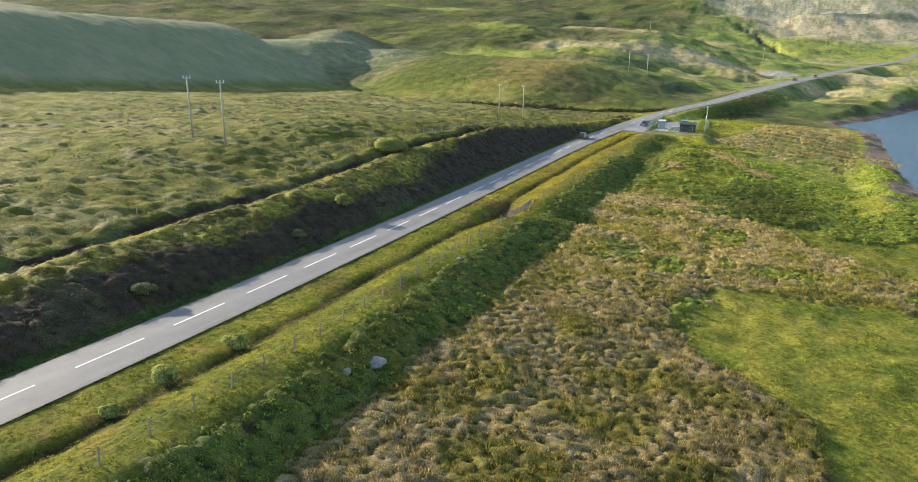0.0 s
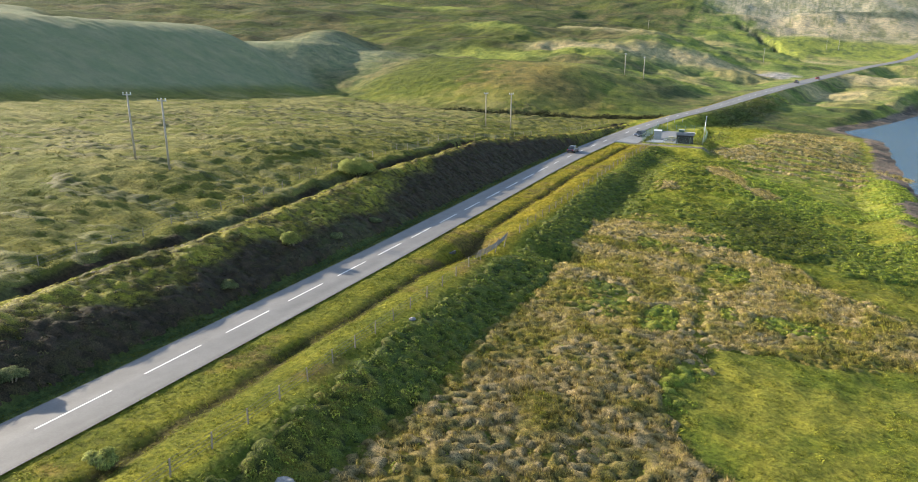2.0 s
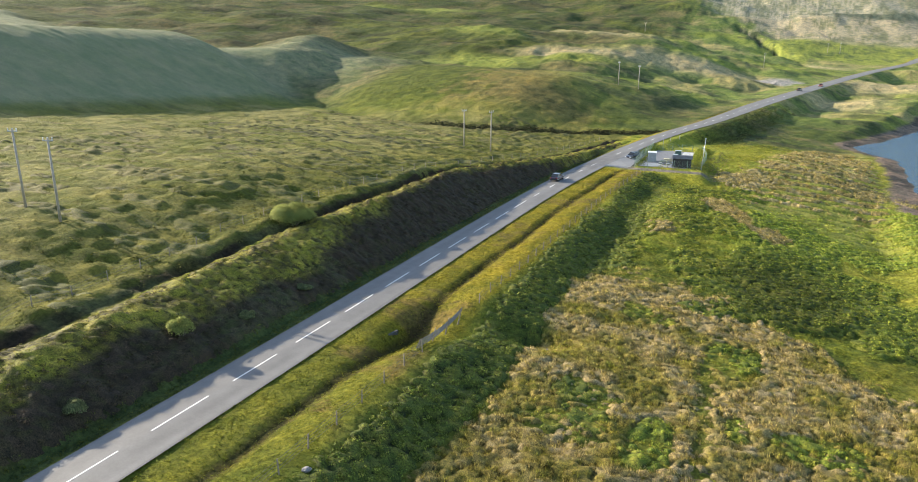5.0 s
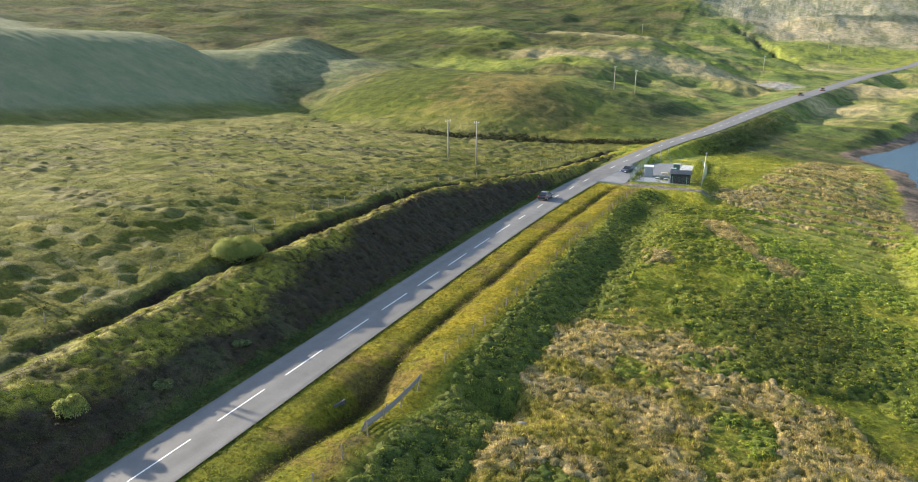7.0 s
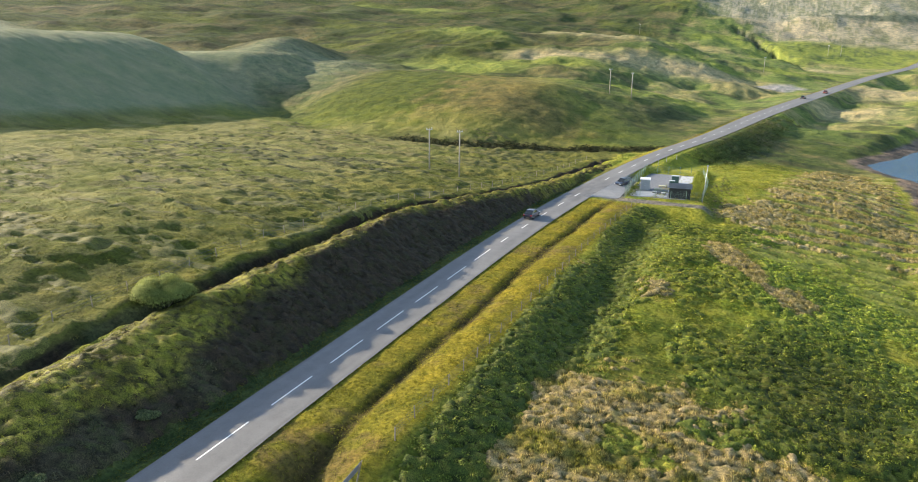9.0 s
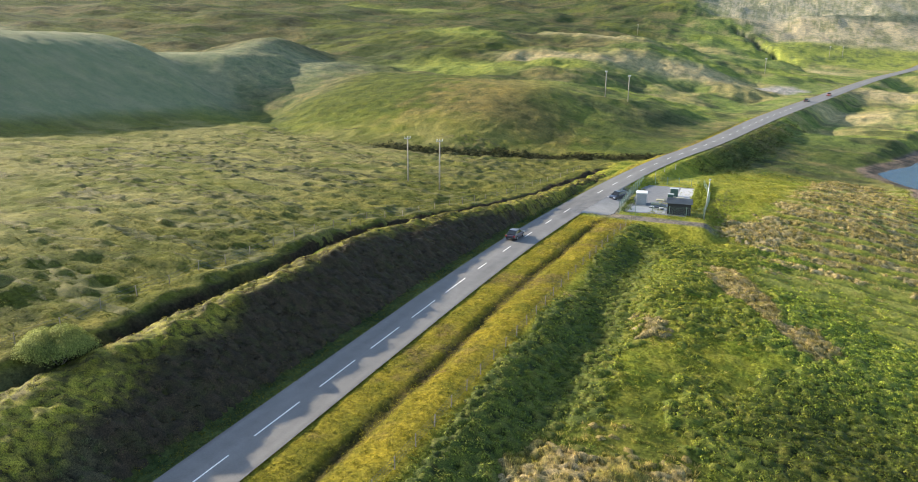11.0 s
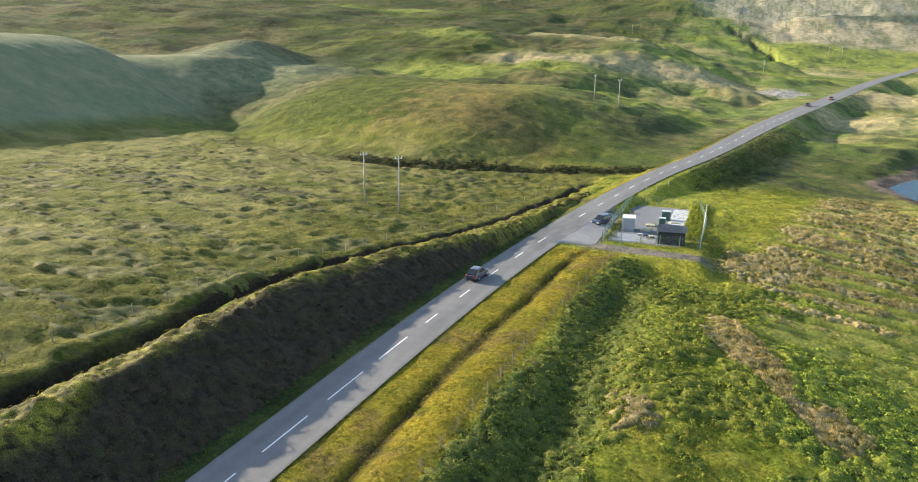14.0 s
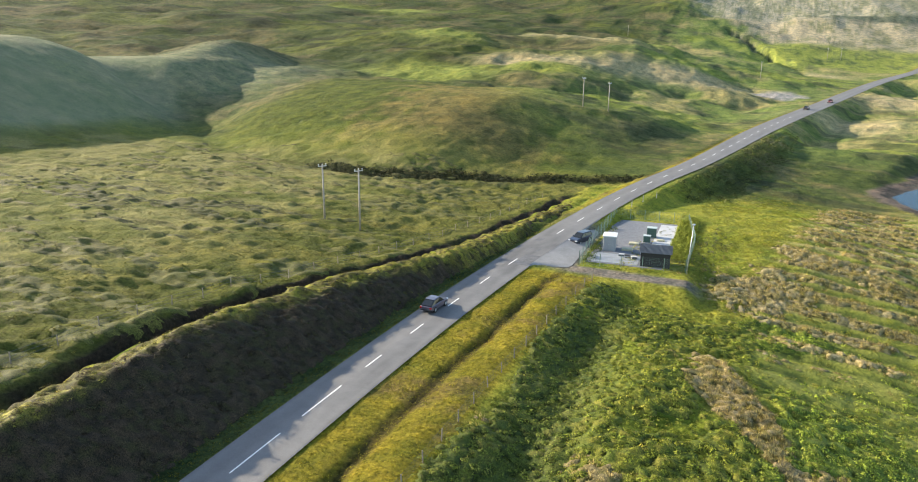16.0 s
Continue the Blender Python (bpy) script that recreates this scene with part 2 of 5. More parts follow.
    crest = ss(td + 0.8, td + 2.0, d) * ss(td + 6.0 + low, td + 3.6 + low, d + 1.0 * wob) * ss(200, 170, y)
    z["crest"] = crest
    moor = ss(td - 0.8, td - 1.8, d) * ss(238, 205, y)
    z["moor"] = moor
    z["far"] = ss(205, 235, y) * (1 - ss(40, 60, d) * ss(330, 250, y))
    s = x - shore_x(y) + 1.5 * fbm(x / 7, y / 7, 3, 51)
    z["pebble"] = ss(-7, -5, s) * ss(70, 110, y)
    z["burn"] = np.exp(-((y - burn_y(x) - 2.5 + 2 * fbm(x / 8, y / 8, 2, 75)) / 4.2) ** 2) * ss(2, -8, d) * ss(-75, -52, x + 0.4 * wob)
    z["meadow"] = right * (1 - tan) * (1 - bracken) * (1 - drive)
    return z


def cover_colour(x, y):
    z = zones(x, y)
    big = fbm(x / 30, y / 30, 4, 81)[..., None]
    mid = fbm(x / 8, y / 6, 4, 82)[..., None]
    fine = fbm(x / 1.6, y / 1.3, 3, 83)[..., None]
    lush, yellow = np.array([0.125, 0.155, 0.020]), np.array([0.26, 0.215, 0.022])
    straw, pale = np.array([0.22, 0.18, 0.06]), np.array([0.12, 0.145, 0.025])
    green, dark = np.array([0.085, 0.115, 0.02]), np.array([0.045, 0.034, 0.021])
    c = lerp(lush, np.array([0.190, 0.192, 0.030]), ss(-0.45, 0.25, mid + 0.4 * big + 0.3 * fine))
    g = lambda k: np.clip(z[k], 0, 1)[..., None]
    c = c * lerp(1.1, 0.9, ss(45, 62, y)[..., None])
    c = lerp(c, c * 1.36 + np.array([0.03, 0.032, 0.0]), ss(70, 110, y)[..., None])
    # ploughed ridges of the pasture
    wave = np.sin(ridge_phase(x, y))[..., None]
    furrow = ridged(x, y)[..., None]
    c = lerp(c, np.array([0.17, 0.19, 0.035]), 0.85 * furrow)
    c = lerp(c, np.array([0.055, 0.075, 0.018]), 0.8 * furrow * ss(-0.55, -0.95, wave + 0.25 * fine))
    c = lerp(c, np.array([0.50, 0.42, 0.20]), (0.08 + 0.72 * ss(140, 158, y - 0.25 * (x - 50))[..., None]) * furrow * ss(-0.5, 0.9, wave + 0.8 * mid + 0.3 * fine))
    away = ss(8, 45, trench_d(y) + road_x(y) - x)[..., None]
    moor = lerp(np.array([0.135, 0.145, 0.028]), np.array([0.225, 0.21, 0.052]), ss(-0.35, 0.4, mid + 0.4 * fine + 0.3 * big))
    moor = lerp(moor, lerp(np.array([0.19, 0.19, 0.048]), np.array([0.31, 0.275, 0.105]), ss(-0.3, 0.3, mid + 0.3 * big)), away)
    moor = moor * np.array([0.64, 0.67, 0.60])
    moor = lerp(moor, np.array([0.06, 0.055, 0.022]), lerp(0.22, 0.5, away) * ss(0.2, 0.42, fbm(x / 9, y / 2.0, 3, 85) - 0.08 * away[..., 0])[..., None])
    c = lerp(c, moor, g("moor"))
    hill = lerp(np.array([0.105, 0.138, 0.036]), np.array([0.205, 0.185, 0.075]), ss(-0.1, 0.45, big + 0.45 * mid + 0.25 * fine))
    hill = lerp(hill, np.array([0.165, 0.195, 0.034]), ss(0.15, 0.4, fbm(x / 55, y / 40, 3, 86))[..., None] * 0.8)
    hill = lerp(hill, np.array([0.05, 0.06, 0.028]), 0.75 * ss(0.2, 0.45, fbm(x / 20, y / 11, 4, 87))[..., None])
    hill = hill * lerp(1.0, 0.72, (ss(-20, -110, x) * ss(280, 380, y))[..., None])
    # Slopes beyond y 265 lightened: distance haze put into their colour.
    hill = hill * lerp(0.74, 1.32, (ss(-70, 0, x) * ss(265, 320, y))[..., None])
    wide = lambda cx, cy, rx, ry: np.clip(1.4 * bump(x + 0.25 * rx * mid[..., 0], y + 0.25 * ry * big[..., 0], cx, cy, rx, ry), 0, 1)[..., None]
    fresh, dry = np.array([0.235, 0.265, 0.055]), np.array([0.44, 0.36, 0.20])
    for cx, cy, rx, ry in ((-127, 371, 26, 16), (-99, 380, 24, 18), (-42, 282, 16, 20), (-55, 397, 24, 14), (-142, 470, 30, 14), (-72, 529, 34, 14), (-320, 770, 40, 20), (-395, 774, 40, 16), (43, 742, 16, 22), (-60, 620, 40, 25), (5, 330, 16, 22), (-40, 262, 30, 14)):
        hill = lerp(hill, fresh * (1 + 0.3 * fine), 0.75 * wide(cx, cy, rx, ry))
    for cx, cy, rx, ry in ((-77, 412, 22, 9), (-48, 422, 26, 12), (-20, 440, 26, 12), (10, 449, 22, 14),  (73, 372, 20, 16), (82, 629, 18, 28), (-75, 520, 35, 14), (110, 460, 25, 20)):
        hill = lerp(hill, dry * (1 + 0.3 * fine), 0.7 * wide(cx, cy, rx, ry))
    # Dark scrub and slope shadow, both put into the ground colour.
    for cx, cy, rx, ry in ((9, 280, 9, 9), (-19, 301, 6, 9), (27, 318, 5, 14), (-12, 268, 14, 5), (36, 342, 4, 14)):
        hill = lerp(hill, np.array([0.06, 0.075, 0.03]) * (1 + 0.5 * fine), 0.8 * wide(cx, cy, rx, ry))
    dome = (ss(-135, -105, x + 8 * mid[..., 0]) * ss(20, -25, x + 0.5 * (y - 215)) * ss(203, 212, y) * ss(312, 285, y + 6 * big[..., 0]))[..., None]
    strand = np.sin((x + 0.35 * (y - 210) * (x + 45) / 60) * 0.9 + 2 * fbm(x / 14, y / 20, 2, 88))[..., None]
    knoll = lerp(np.array([0.15, 0.185, 0.028]), np.array([0.33, 0.265, 0.085]), ss(-0.25, 0.35, ss(-100, -45, x)[..., None] * ss(5, -25, x)[..., None] - 0.55 + 0.5 * mid + 0.3 * big + 0.12 * strand))
    hill = lerp(hill, knoll * (0.54 + 0.22 * fine), 0.9 * dome)
    pink = (ss(0, 35, x - side_burn(y) + 28 * mid[..., 0]) * ss(775, 800, y + 20 * big[..., 0] - 0.15 * (x - 100)))[..., None]
    hill = lerp(hill, lerp(np.array([0.42, 0.35, 0.24]), np.array([0.22, 0.21, 0.125]), ss(-0.05, 0.35, mid + 0.4 * fine)), 0.85 * pink)
    scree = (ss(895, 905, y + 8 * mid[..., 0] - 0.2 * (x - 120)) * ss(-20, 30, x - side_burn(y)))[..., None]
    hill = lerp(hill, lerp(np.array([0.19, 0.20, 0.12]), np.array([0.36, 0.33, 0.24]), ss(-0.2, 0.4, fine + mid)), 0.9 * scree)
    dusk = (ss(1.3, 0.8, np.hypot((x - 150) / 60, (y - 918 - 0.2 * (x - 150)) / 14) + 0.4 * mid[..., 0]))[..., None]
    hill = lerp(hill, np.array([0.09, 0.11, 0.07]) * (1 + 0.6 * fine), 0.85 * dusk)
    beside = x - side_burn(y) + 11 * fbm(x / 22, y / 22, 3, 63)
    bank = (ss(3, 8, beside) * ss(690, 706, y + 0.15 * beside) * ss(800, 775, y - 0.12 * beside))[..., None]
    hill = lerp(hill, lerp(fresh, np.array([0.12, 0.15, 0.05]), ss(0.1, 0.4, mid)), 0.9 * bank)
    gully = (np.exp(-(beside / 4.0) ** 2) * ss(575, 605, y) * ss(850, 800, y))[..., None]
    hill = lerp(hill, lerp(np.array([0.05, 0.06, 0.03]), np.array([0.22, 0.2, 0.17]), ss(0.1, 0.4, fine)), 0.85 * gully)
    gravel = (ss(1.25, 0.9, np.hypot((x - 50) / 12, (y - 452) / 6.5) + 0.25 * mid[..., 0]))[..., None]
    hill = lerp(hill, np.array([0.33, 0.31, 0.29]) * (1 + 0.3 * fine), gravel)
    smooth = np.clip(np.maximum(round_hill(x, y) * 7, 1.5 * bump(x, y, -176, 305, 32, 48)), 0, 1)[..., None]
    # Grass of hill and ridge greyed and paled, standing in for haze.
    hill = lerp(hill, lerp(np.array([0.18, 0.20, 0.11]), np.array([0.225, 0.225, 0.13]), ss(-0.3, 0.4, mid + 0.5 * fine)), 0.9 * smooth)
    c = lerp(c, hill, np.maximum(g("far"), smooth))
    c = lerp(c, lerp(straw, pale, ss(-0.3, 0.4, mid + fine)), g("straw"))
    c = lerp(c, green * (1 + 0.3 * fine), g("bracken"))
    vy = ss(20, 75, y)[..., None]
    c = lerp(c, lerp(lerp(lush, yellow, 0.25 + 0.6 * vy), np.array([0.18, 0.14, 0.04]), ss(0.1, 0.5, mid + 0.5 * fine)), g("verge"))
    d = (x - road_x(y))
    # Left verge under the bank: its shade is put into a darker green.
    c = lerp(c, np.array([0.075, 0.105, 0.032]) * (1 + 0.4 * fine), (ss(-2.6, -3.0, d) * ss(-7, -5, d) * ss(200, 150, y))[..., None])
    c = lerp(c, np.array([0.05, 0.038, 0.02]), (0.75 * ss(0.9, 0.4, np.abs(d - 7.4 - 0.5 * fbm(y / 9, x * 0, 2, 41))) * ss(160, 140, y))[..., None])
    # Brown heather, its colour lowered further for the bank's shaded face.
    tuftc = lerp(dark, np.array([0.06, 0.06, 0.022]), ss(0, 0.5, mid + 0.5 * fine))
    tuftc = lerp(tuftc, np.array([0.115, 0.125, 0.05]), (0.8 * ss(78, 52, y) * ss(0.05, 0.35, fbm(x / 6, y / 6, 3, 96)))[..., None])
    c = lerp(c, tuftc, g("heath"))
    c = lerp(c, lerp(np.array([0.21, 0.21, 0.035]), dark * 1.4, 0.85 * ss(-0.1, 0.4, mid + 0.5 * fine)), g("crest"))
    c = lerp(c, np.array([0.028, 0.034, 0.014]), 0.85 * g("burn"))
    c = lerp(c, lerp(np.array([0.20, 0.155, 0.12]), np.array([0.08, 0.07, 0.06]), ss(-0.2, 0.4, mid + 0.6 * fine)), g("pebble"))
    apron = (ss(14.5, 13.5, x) * ss(146, 149, y) * ss(176, 168, y) * ss(2, 3, d))[..., None]
    drive = (ss(2.0, 1.4, np.abs(y - 148.3 + 0.05 * (x - 14))) * ss(12, 14, x) * ss(33, 29, x))[..., None]
    c = lerp(c, np.array([0.17, 0.155, 0.135]) * (1 + 0.2 * fine), np.maximum(apron, drive))
    return c


def cover_rough(x, y):
    """How tufted the cover is: low on cropped moor and on the smooth hill."""
    z = zones(x, y)
    away = ss(8, 45, trench_d(y) + road_x(y) - x)
    r = 1 - z["moor"] * lerp(0.15, 0.5, away)
    r = r * (1 - 0.5 * ridged(x, y))
    return r * (1 - 0.5 * np.clip(round_hill(x, y) * 5, 0, 1))


# ---- materials ----
def material(name):
    m = bpy.data.materials.new(name)
    m.use_nodes = True
    n, l = m.node_tree.nodes, m.node_tree.links
    return m, n, l, n["Principled BSDF"]


def ramp_node(n, stops, interp="LINEAR"):
    r = n.new("ShaderNodeValToRGB")
    r.color_ramp.interpolation = interp
    while len(r.color_ramp.elements) < len(stops):
        r.color_ramp.elements.new(0.5)
    for e, (p, c) in zip(r.color_ramp.elements, stops):
        e.position, e.color = p, (*c, 1)
    return r


def noise_node(n, l, scale, detail=4, rough=0.55, coord=None, offset=None):
    t = n.new("ShaderNodeTexNoise")
    t.inputs["Scale"].default_value, t.inputs["Detail"].default_value, t.inputs["Roughness"].default_value = scale, detail, rough
    if coord:
        l.new(coord, t.inputs["Vector"])
    return t


def plain(name, colour, rough=0.6, metal=0.0, vary=0.12, scale=3.0, relief=0.0, second=None):
    """A surface with grain at two scales."""
    m, n, l, b = material(name)
    co = n.new("ShaderNodeTexCoord").outputs["Object"]
    a, f = noise_node(n, l, scale, 3, 0.6, co), noise_node(n, l, scale * 9, 4, 0.6, co)
    add = n.new("ShaderNodeMath")
    add.operation = "ADD"
    l.new(a.outputs["Fac"], add.inputs[0])
    l.new(f.outputs["Fac"], add.inputs[1])
    half = n.new("ShaderNodeMath")
    half.operation = "MULTIPLY"
    half.inputs[1].default_value = 0.5
    l.new(add.outputs[0], half.inputs[0])
    lo = tuple(c * (1 - 2.2 * vary) for c in colour)
    hi = second or tuple(min(1, c * (1 + 2.2 * vary)) for c in colour)
    r = ramp_node(n, [(0.3, lo), (0.5, colour), (0.7, hi)])
    l.new(half.outputs[0], r.inputs["Fac"])
    l.new(r.outputs[0], b.inputs["Base Color"])
    b.inputs["Roughness"].default_value, b.inputs["Metallic"].default_value = rough, metal
    if relief:
        bn = n.new("ShaderNodeBump")
        bn.inputs["Strength"].default_value, bn.inputs["Distance"].default_value = 0.6, relief
        l.new(f.outputs["Fac"], bn.inputs["Height"])
        l.new(bn.outputs[0], b.inputs["Normal"])
    return m


def fast_mesh(name, co, tri, mat, smooth=True):
    """A mesh from arrays of places and triangles."""
    me = bpy.data.meshes.new(name)
    k = tri.shape[1]
    me.vertices.add(len(co))
    me.vertices.foreach_set("co", np.ascontiguousarray(co, np.float32).ravel())
    me.loops.add(tri.size)
    me.loops.foreach_set("vertex_index", np.ascontiguousarray(tri, np.int32).ravel())
    me.polygons.add(len(tri))
    me.polygons.foreach_set("loop_start", np.arange(0, tri.size, k, dtype=np.int32))
    me.polygons.foreach_set("use_smooth", np.full(len(tri), smooth))
    me.materials.append(mat)
    me.update(calc_edges=True)
    return new(name, me)


def part(name, bm, mat, parent=None, label="", smooth=False):
    me = bpy.data.meshes.new(name)
    bm.normal_update()
    bm.to_mesh(me)
    bm.free()
    me.materials.append(mat)
    if smooth:
        me.polygons.foreach_set("use_smooth", [True] * len(me.polygons))
    ob = new(name, me)
    ob.parent = parent
    if label:
        tagged(ob, label)
    return ob


def box(bm, x0, x1, y0, y1, z0, z1, bevel=0.0):
    r = bmesh.ops.create_cube(bm, size=1.0)
    vs = r["verts"]
    for v in vs:
        v.co = Vector((lerp(x0, x1, v.co.x + 0.5), lerp(y0, y1, v.co.y + 0.5), lerp(z0, z1, v.co.z + 0.5)))
    if bevel:
        es = list({e for v in vs for e in v.link_edges})
        bmesh.ops.bevel(bm, geom=es, offset=bevel, segments=1, affect="EDGES")
    return vs


def rod(bm, a, b, r0, r1=None, sides=8):
    a, b = Vector(a), Vector(b)
    r1 = r0 if r1 is None else r1
    q = (b - a).to_track_quat("Z", "Y").to_matrix().to_4x4()
    bmesh.ops.create_cone(bm, cap_ends=True, segments=sides, radius1=r0, radius2=r1, depth=(b - a).length,
                          matrix=Matrix.Translation((a + b) / 2) @ q)


# ---- ground sheet ----
def steps(spans):
    out = [spans[0][0]]
    for a, b, s in spans:
        k = max(1, round((b - a) / s))
        out.extend(np.linspace(a, b, k + 1)[1:])
    return np.array(out)


def graded(a, b, first, growth):
    out, s = [a], first
    sign = 1 if b > a else -1
    while (b - out[-1]) * sign > s:
        out.append(out[-1] + sign * s)
        s *= growth
    out.append(b)
    return np.array(out)


gx = np.concatenate([graded(-120, -2600, 1.5, 1.021)[::-1][:-1], steps([(-120, -45, 1.0), (-45, -24, 0.65), (-24, 62, 0.5), (62, 100, 0.8)]),
                     graded(100, 2600, 1.2, 1.035)[1:]])
gy = np.concatenate([graded(-40, -900, 1.2, 1.12)[::-1][:-1], steps([(-40, 130, 0.55), (130, 200, 0.75), (200, 300, 1.1)]), graded(300, 2800, 1.3, 1.018)[1:]])
GX, GY = np.meshgrid(gx, gy)
GZ = height(GX, GY)
nx, ny = len(gx), len(gy)
idx = np.arange(nx * ny).reshape(ny, nx)
quads = np.stack([idx[:-1, :-1], idx[:-1, 1:], idx[1:, 1:], idx[1:, :-1]], -1).reshape(-1, 4)


def tint_layer(ob, rgb, rough=None):
    """Colour of the cover, with its roughness as the fourth value."""
    rough = np.ones(len(rgb)) if rough is None else rough
    att = ob.data.color_attributes.new("tint", "FLOAT_COLOR", "POINT")
    att.data.foreach_set("color", np.concatenate([rgb, rough[:, None]], 1).astype(np.float32).ravel())


m, n, l, b = material("moor_ground")
ground_mat = m
tint = n.new("ShaderNodeVertexColor")
tint.layer_name = "tint"
co = n.new("ShaderNodeTexCoord").outputs["Object"]
fine, coarse, grain = noise_node(n, l, 2.2, 6, 0.75, co), noise_node(n, l, 0.22, 5, 0.65, co), noise_node(n, l, 9.0, 3, 0.7, co)
vary = ramp_node(n, [(0.28, (0.30, 0.32, 0.34)), (0.5, (1.0, 1.0, 1.0)), (0.72, (1.75, 1.65, 1.5))])
l.new(fine.outputs["Fac"], vary.inputs["Fac"])
vary2 = ramp_node(n, [(0.32, (0.55, 0.66, 0.62)), (0.5, (1.0, 1.0, 1.0)), (0.68, (1.45, 1.32, 1.15))])
l.new(coarse.outputs["Fac"], vary2.inputs["Fac"])
mul = [n.new("ShaderNodeMix") for _ in range(2)]
for q in mul:
    q.data_type, q.blend_type = "RGBA", "MULTIPLY"
    q.inputs["Factor"].default_value = 1.0
l.new(tint.outputs["Alpha"], mul[0].inputs["Factor"])
l.new(tint.outputs["Alpha"], mul[1].inputs["Factor"])
l.new(tint.outputs["Color"], mul[0].inputs["A"])
l.new(vary.outputs[0], mul[0].inputs["B"])
l.new(mul[0].outputs["Result"], mul[1].inputs["A"])
l.new(vary2.outputs[0], mul[1].inputs["B"])
l.new(mul[1].outputs["Result"], b.inputs["Base Color"])
b.inputs["Roughness"].default_value = 0.95
b.inputs["Specular IOR Level"].default_value = 0.1
bn = n.new("ShaderNodeBump")
bn.inputs["Strength"].default_value, bn.inputs["Distance"].default_value = 1.0, 0.55
l.new(fine.outputs["Fac"], bn.inputs["Height"])
l.new(tint.outputs["Alpha"], bn.inputs["Strength"])
bn2 = n.new("ShaderNodeBump")
bn2.inputs["Strength"].default_value, bn2.inputs["Distance"].default_value = 0.7, 2.0
l.new(coarse.outputs["Fac"], bn2.inputs["Height"])
l.new(tint.outputs["Alpha"], bn2.inputs["Strength"])
l.new(bn2.outputs[0], bn.inputs["Normal"])
l.new(bn.outputs[0], b.inputs["Normal"])
GC = np.stack([GX, GY, GZ], -1).reshape(-1, 3)
ground = fast_mesh("ground", GC, quads, ground_mat)
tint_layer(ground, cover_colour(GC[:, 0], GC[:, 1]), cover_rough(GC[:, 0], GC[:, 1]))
tagged(ground, "rough green and straw-coloured moorland with cut banks", "ground", kind="structure")

# ---- road ----
asphalt = plain("asphalt", (0.142, 0.140, 0.137), 0.75, 0, 0.08, 0.8, 0.01)
n, l = asphalt.node_tree.nodes, asphalt.node_tree.links
worn, tracks = n.new("ShaderNodeMix"), n.new("ShaderNodeVertexColor")
tracks.layer_name = "tint"
worn.data_type, worn.blend_type = "RGBA", "MULTIPLY"
worn.inputs["Factor"].default_value = 1.0
l.new(n["Principled BSDF"].inputs["Base Color"].links[0].from_socket, worn.inputs["A"])
l.new(tracks.outputs["Color"], worn.inputs["B"])
l.new(worn.outputs["Result"], n["Principled BSDF"].inputs["Base Color"])
paint_white = plain("road_paint", (0.75, 0.75, 0.72), 0.6, 0, 0.08, 3)
ys = np.concatenate([np.arange(-120, 330, 1.5), np.arange(330, 1000, 6.0)])
us = np.linspace(-1, 1, 27)
half = ROAD_HALF + 1.4 * ss(190, 330, ys)


def road_frame(y):
    s = (road_x(y + 0.5) - road_x(y - 0.5))
    k = 1 / np.hypot(1, s)
    return road_x(y), k, -s * k  # centre, and the way to the right (x, y)


cx, rx_, ry_ = road_frame(ys)
RX = cx[:, None] + us * (half * rx_)[:, None]
RY = ys[:, None] + us * (half * ry_)[:, None]
RZ = road_z(ys)[:, None] + 0.05 - 0.055 * np.abs(us)
idx = np.arange(RX.size).reshape(RX.shape)
quads = np.stack([idx[:-1, :-1], idx[:-1, 1:], idx[1:, 1:], idx[1:, :-1]], -1).reshape(-1, 4)
road = fast_mesh("road", np.stack([RX, RY, RZ], -1).reshape(-1, 3), quads, asphalt)
wear = (1 + 0.07 * np.cos(us * 2 * math.pi) * (np.abs(us) < 0.9) + 0.16 * fbm(RX / 1.3, RY / 16, 3, 52) + 0.10 * fbm(RX / 0.8, RY / 2.5, 2, 53)
        - 0.25 * ss(0.86, 1.0, np.abs(us)) * (0.6 + fbm(RX, RY / 3, 2, 54)) - 0.28 * ss(0.05, 0.3, fbm(RX / 2, RY / 4, 3, 55)) * bump(RX * 0, RY, 0, 150, 1, 14))
tint_layer(road, (wear.reshape(-1, 1) * np.array([1.0, 0.995, 0.98])).clip(0.3, 1.6))
tagged(road, "grey tarmac two-lane road with broken white centre line", "road", kind="structure")


def road_strip(name, y0, y1, u0, u1, mat, lift=0.012):
    yy = np.linspace(y0, y1, max(3, int((y1 - y0) / 1.0)))
    c, ax, ay = road_frame(yy)
    co = []
    for u, dz in ((u0, 0), (u1, 0)):
        co.append(np.stack([c + u * ax, yy + u * ay, road_z(yy) + 0.05 - 0.02 * abs(u) + lift], -1))
    k = len(yy)
    co = np.concatenate(co)
    i = np.arange(k - 1)
    q = np.stack([i, i + k, i + k + 1, i + 1], -1)
    ob = fast_mesh(name, co, q, mat)
    ob.parent = road
    return ob


for k in range(-5, 40):
    y0 = 9.0 * k + (1.2 if k >= 12 else 0)
    if not 147 < y0 < 158:
        road_strip("centre_line_dash", y0, y0 + (6.0 if k < 12 else 3.0), -0.07, 0.07, paint_white)

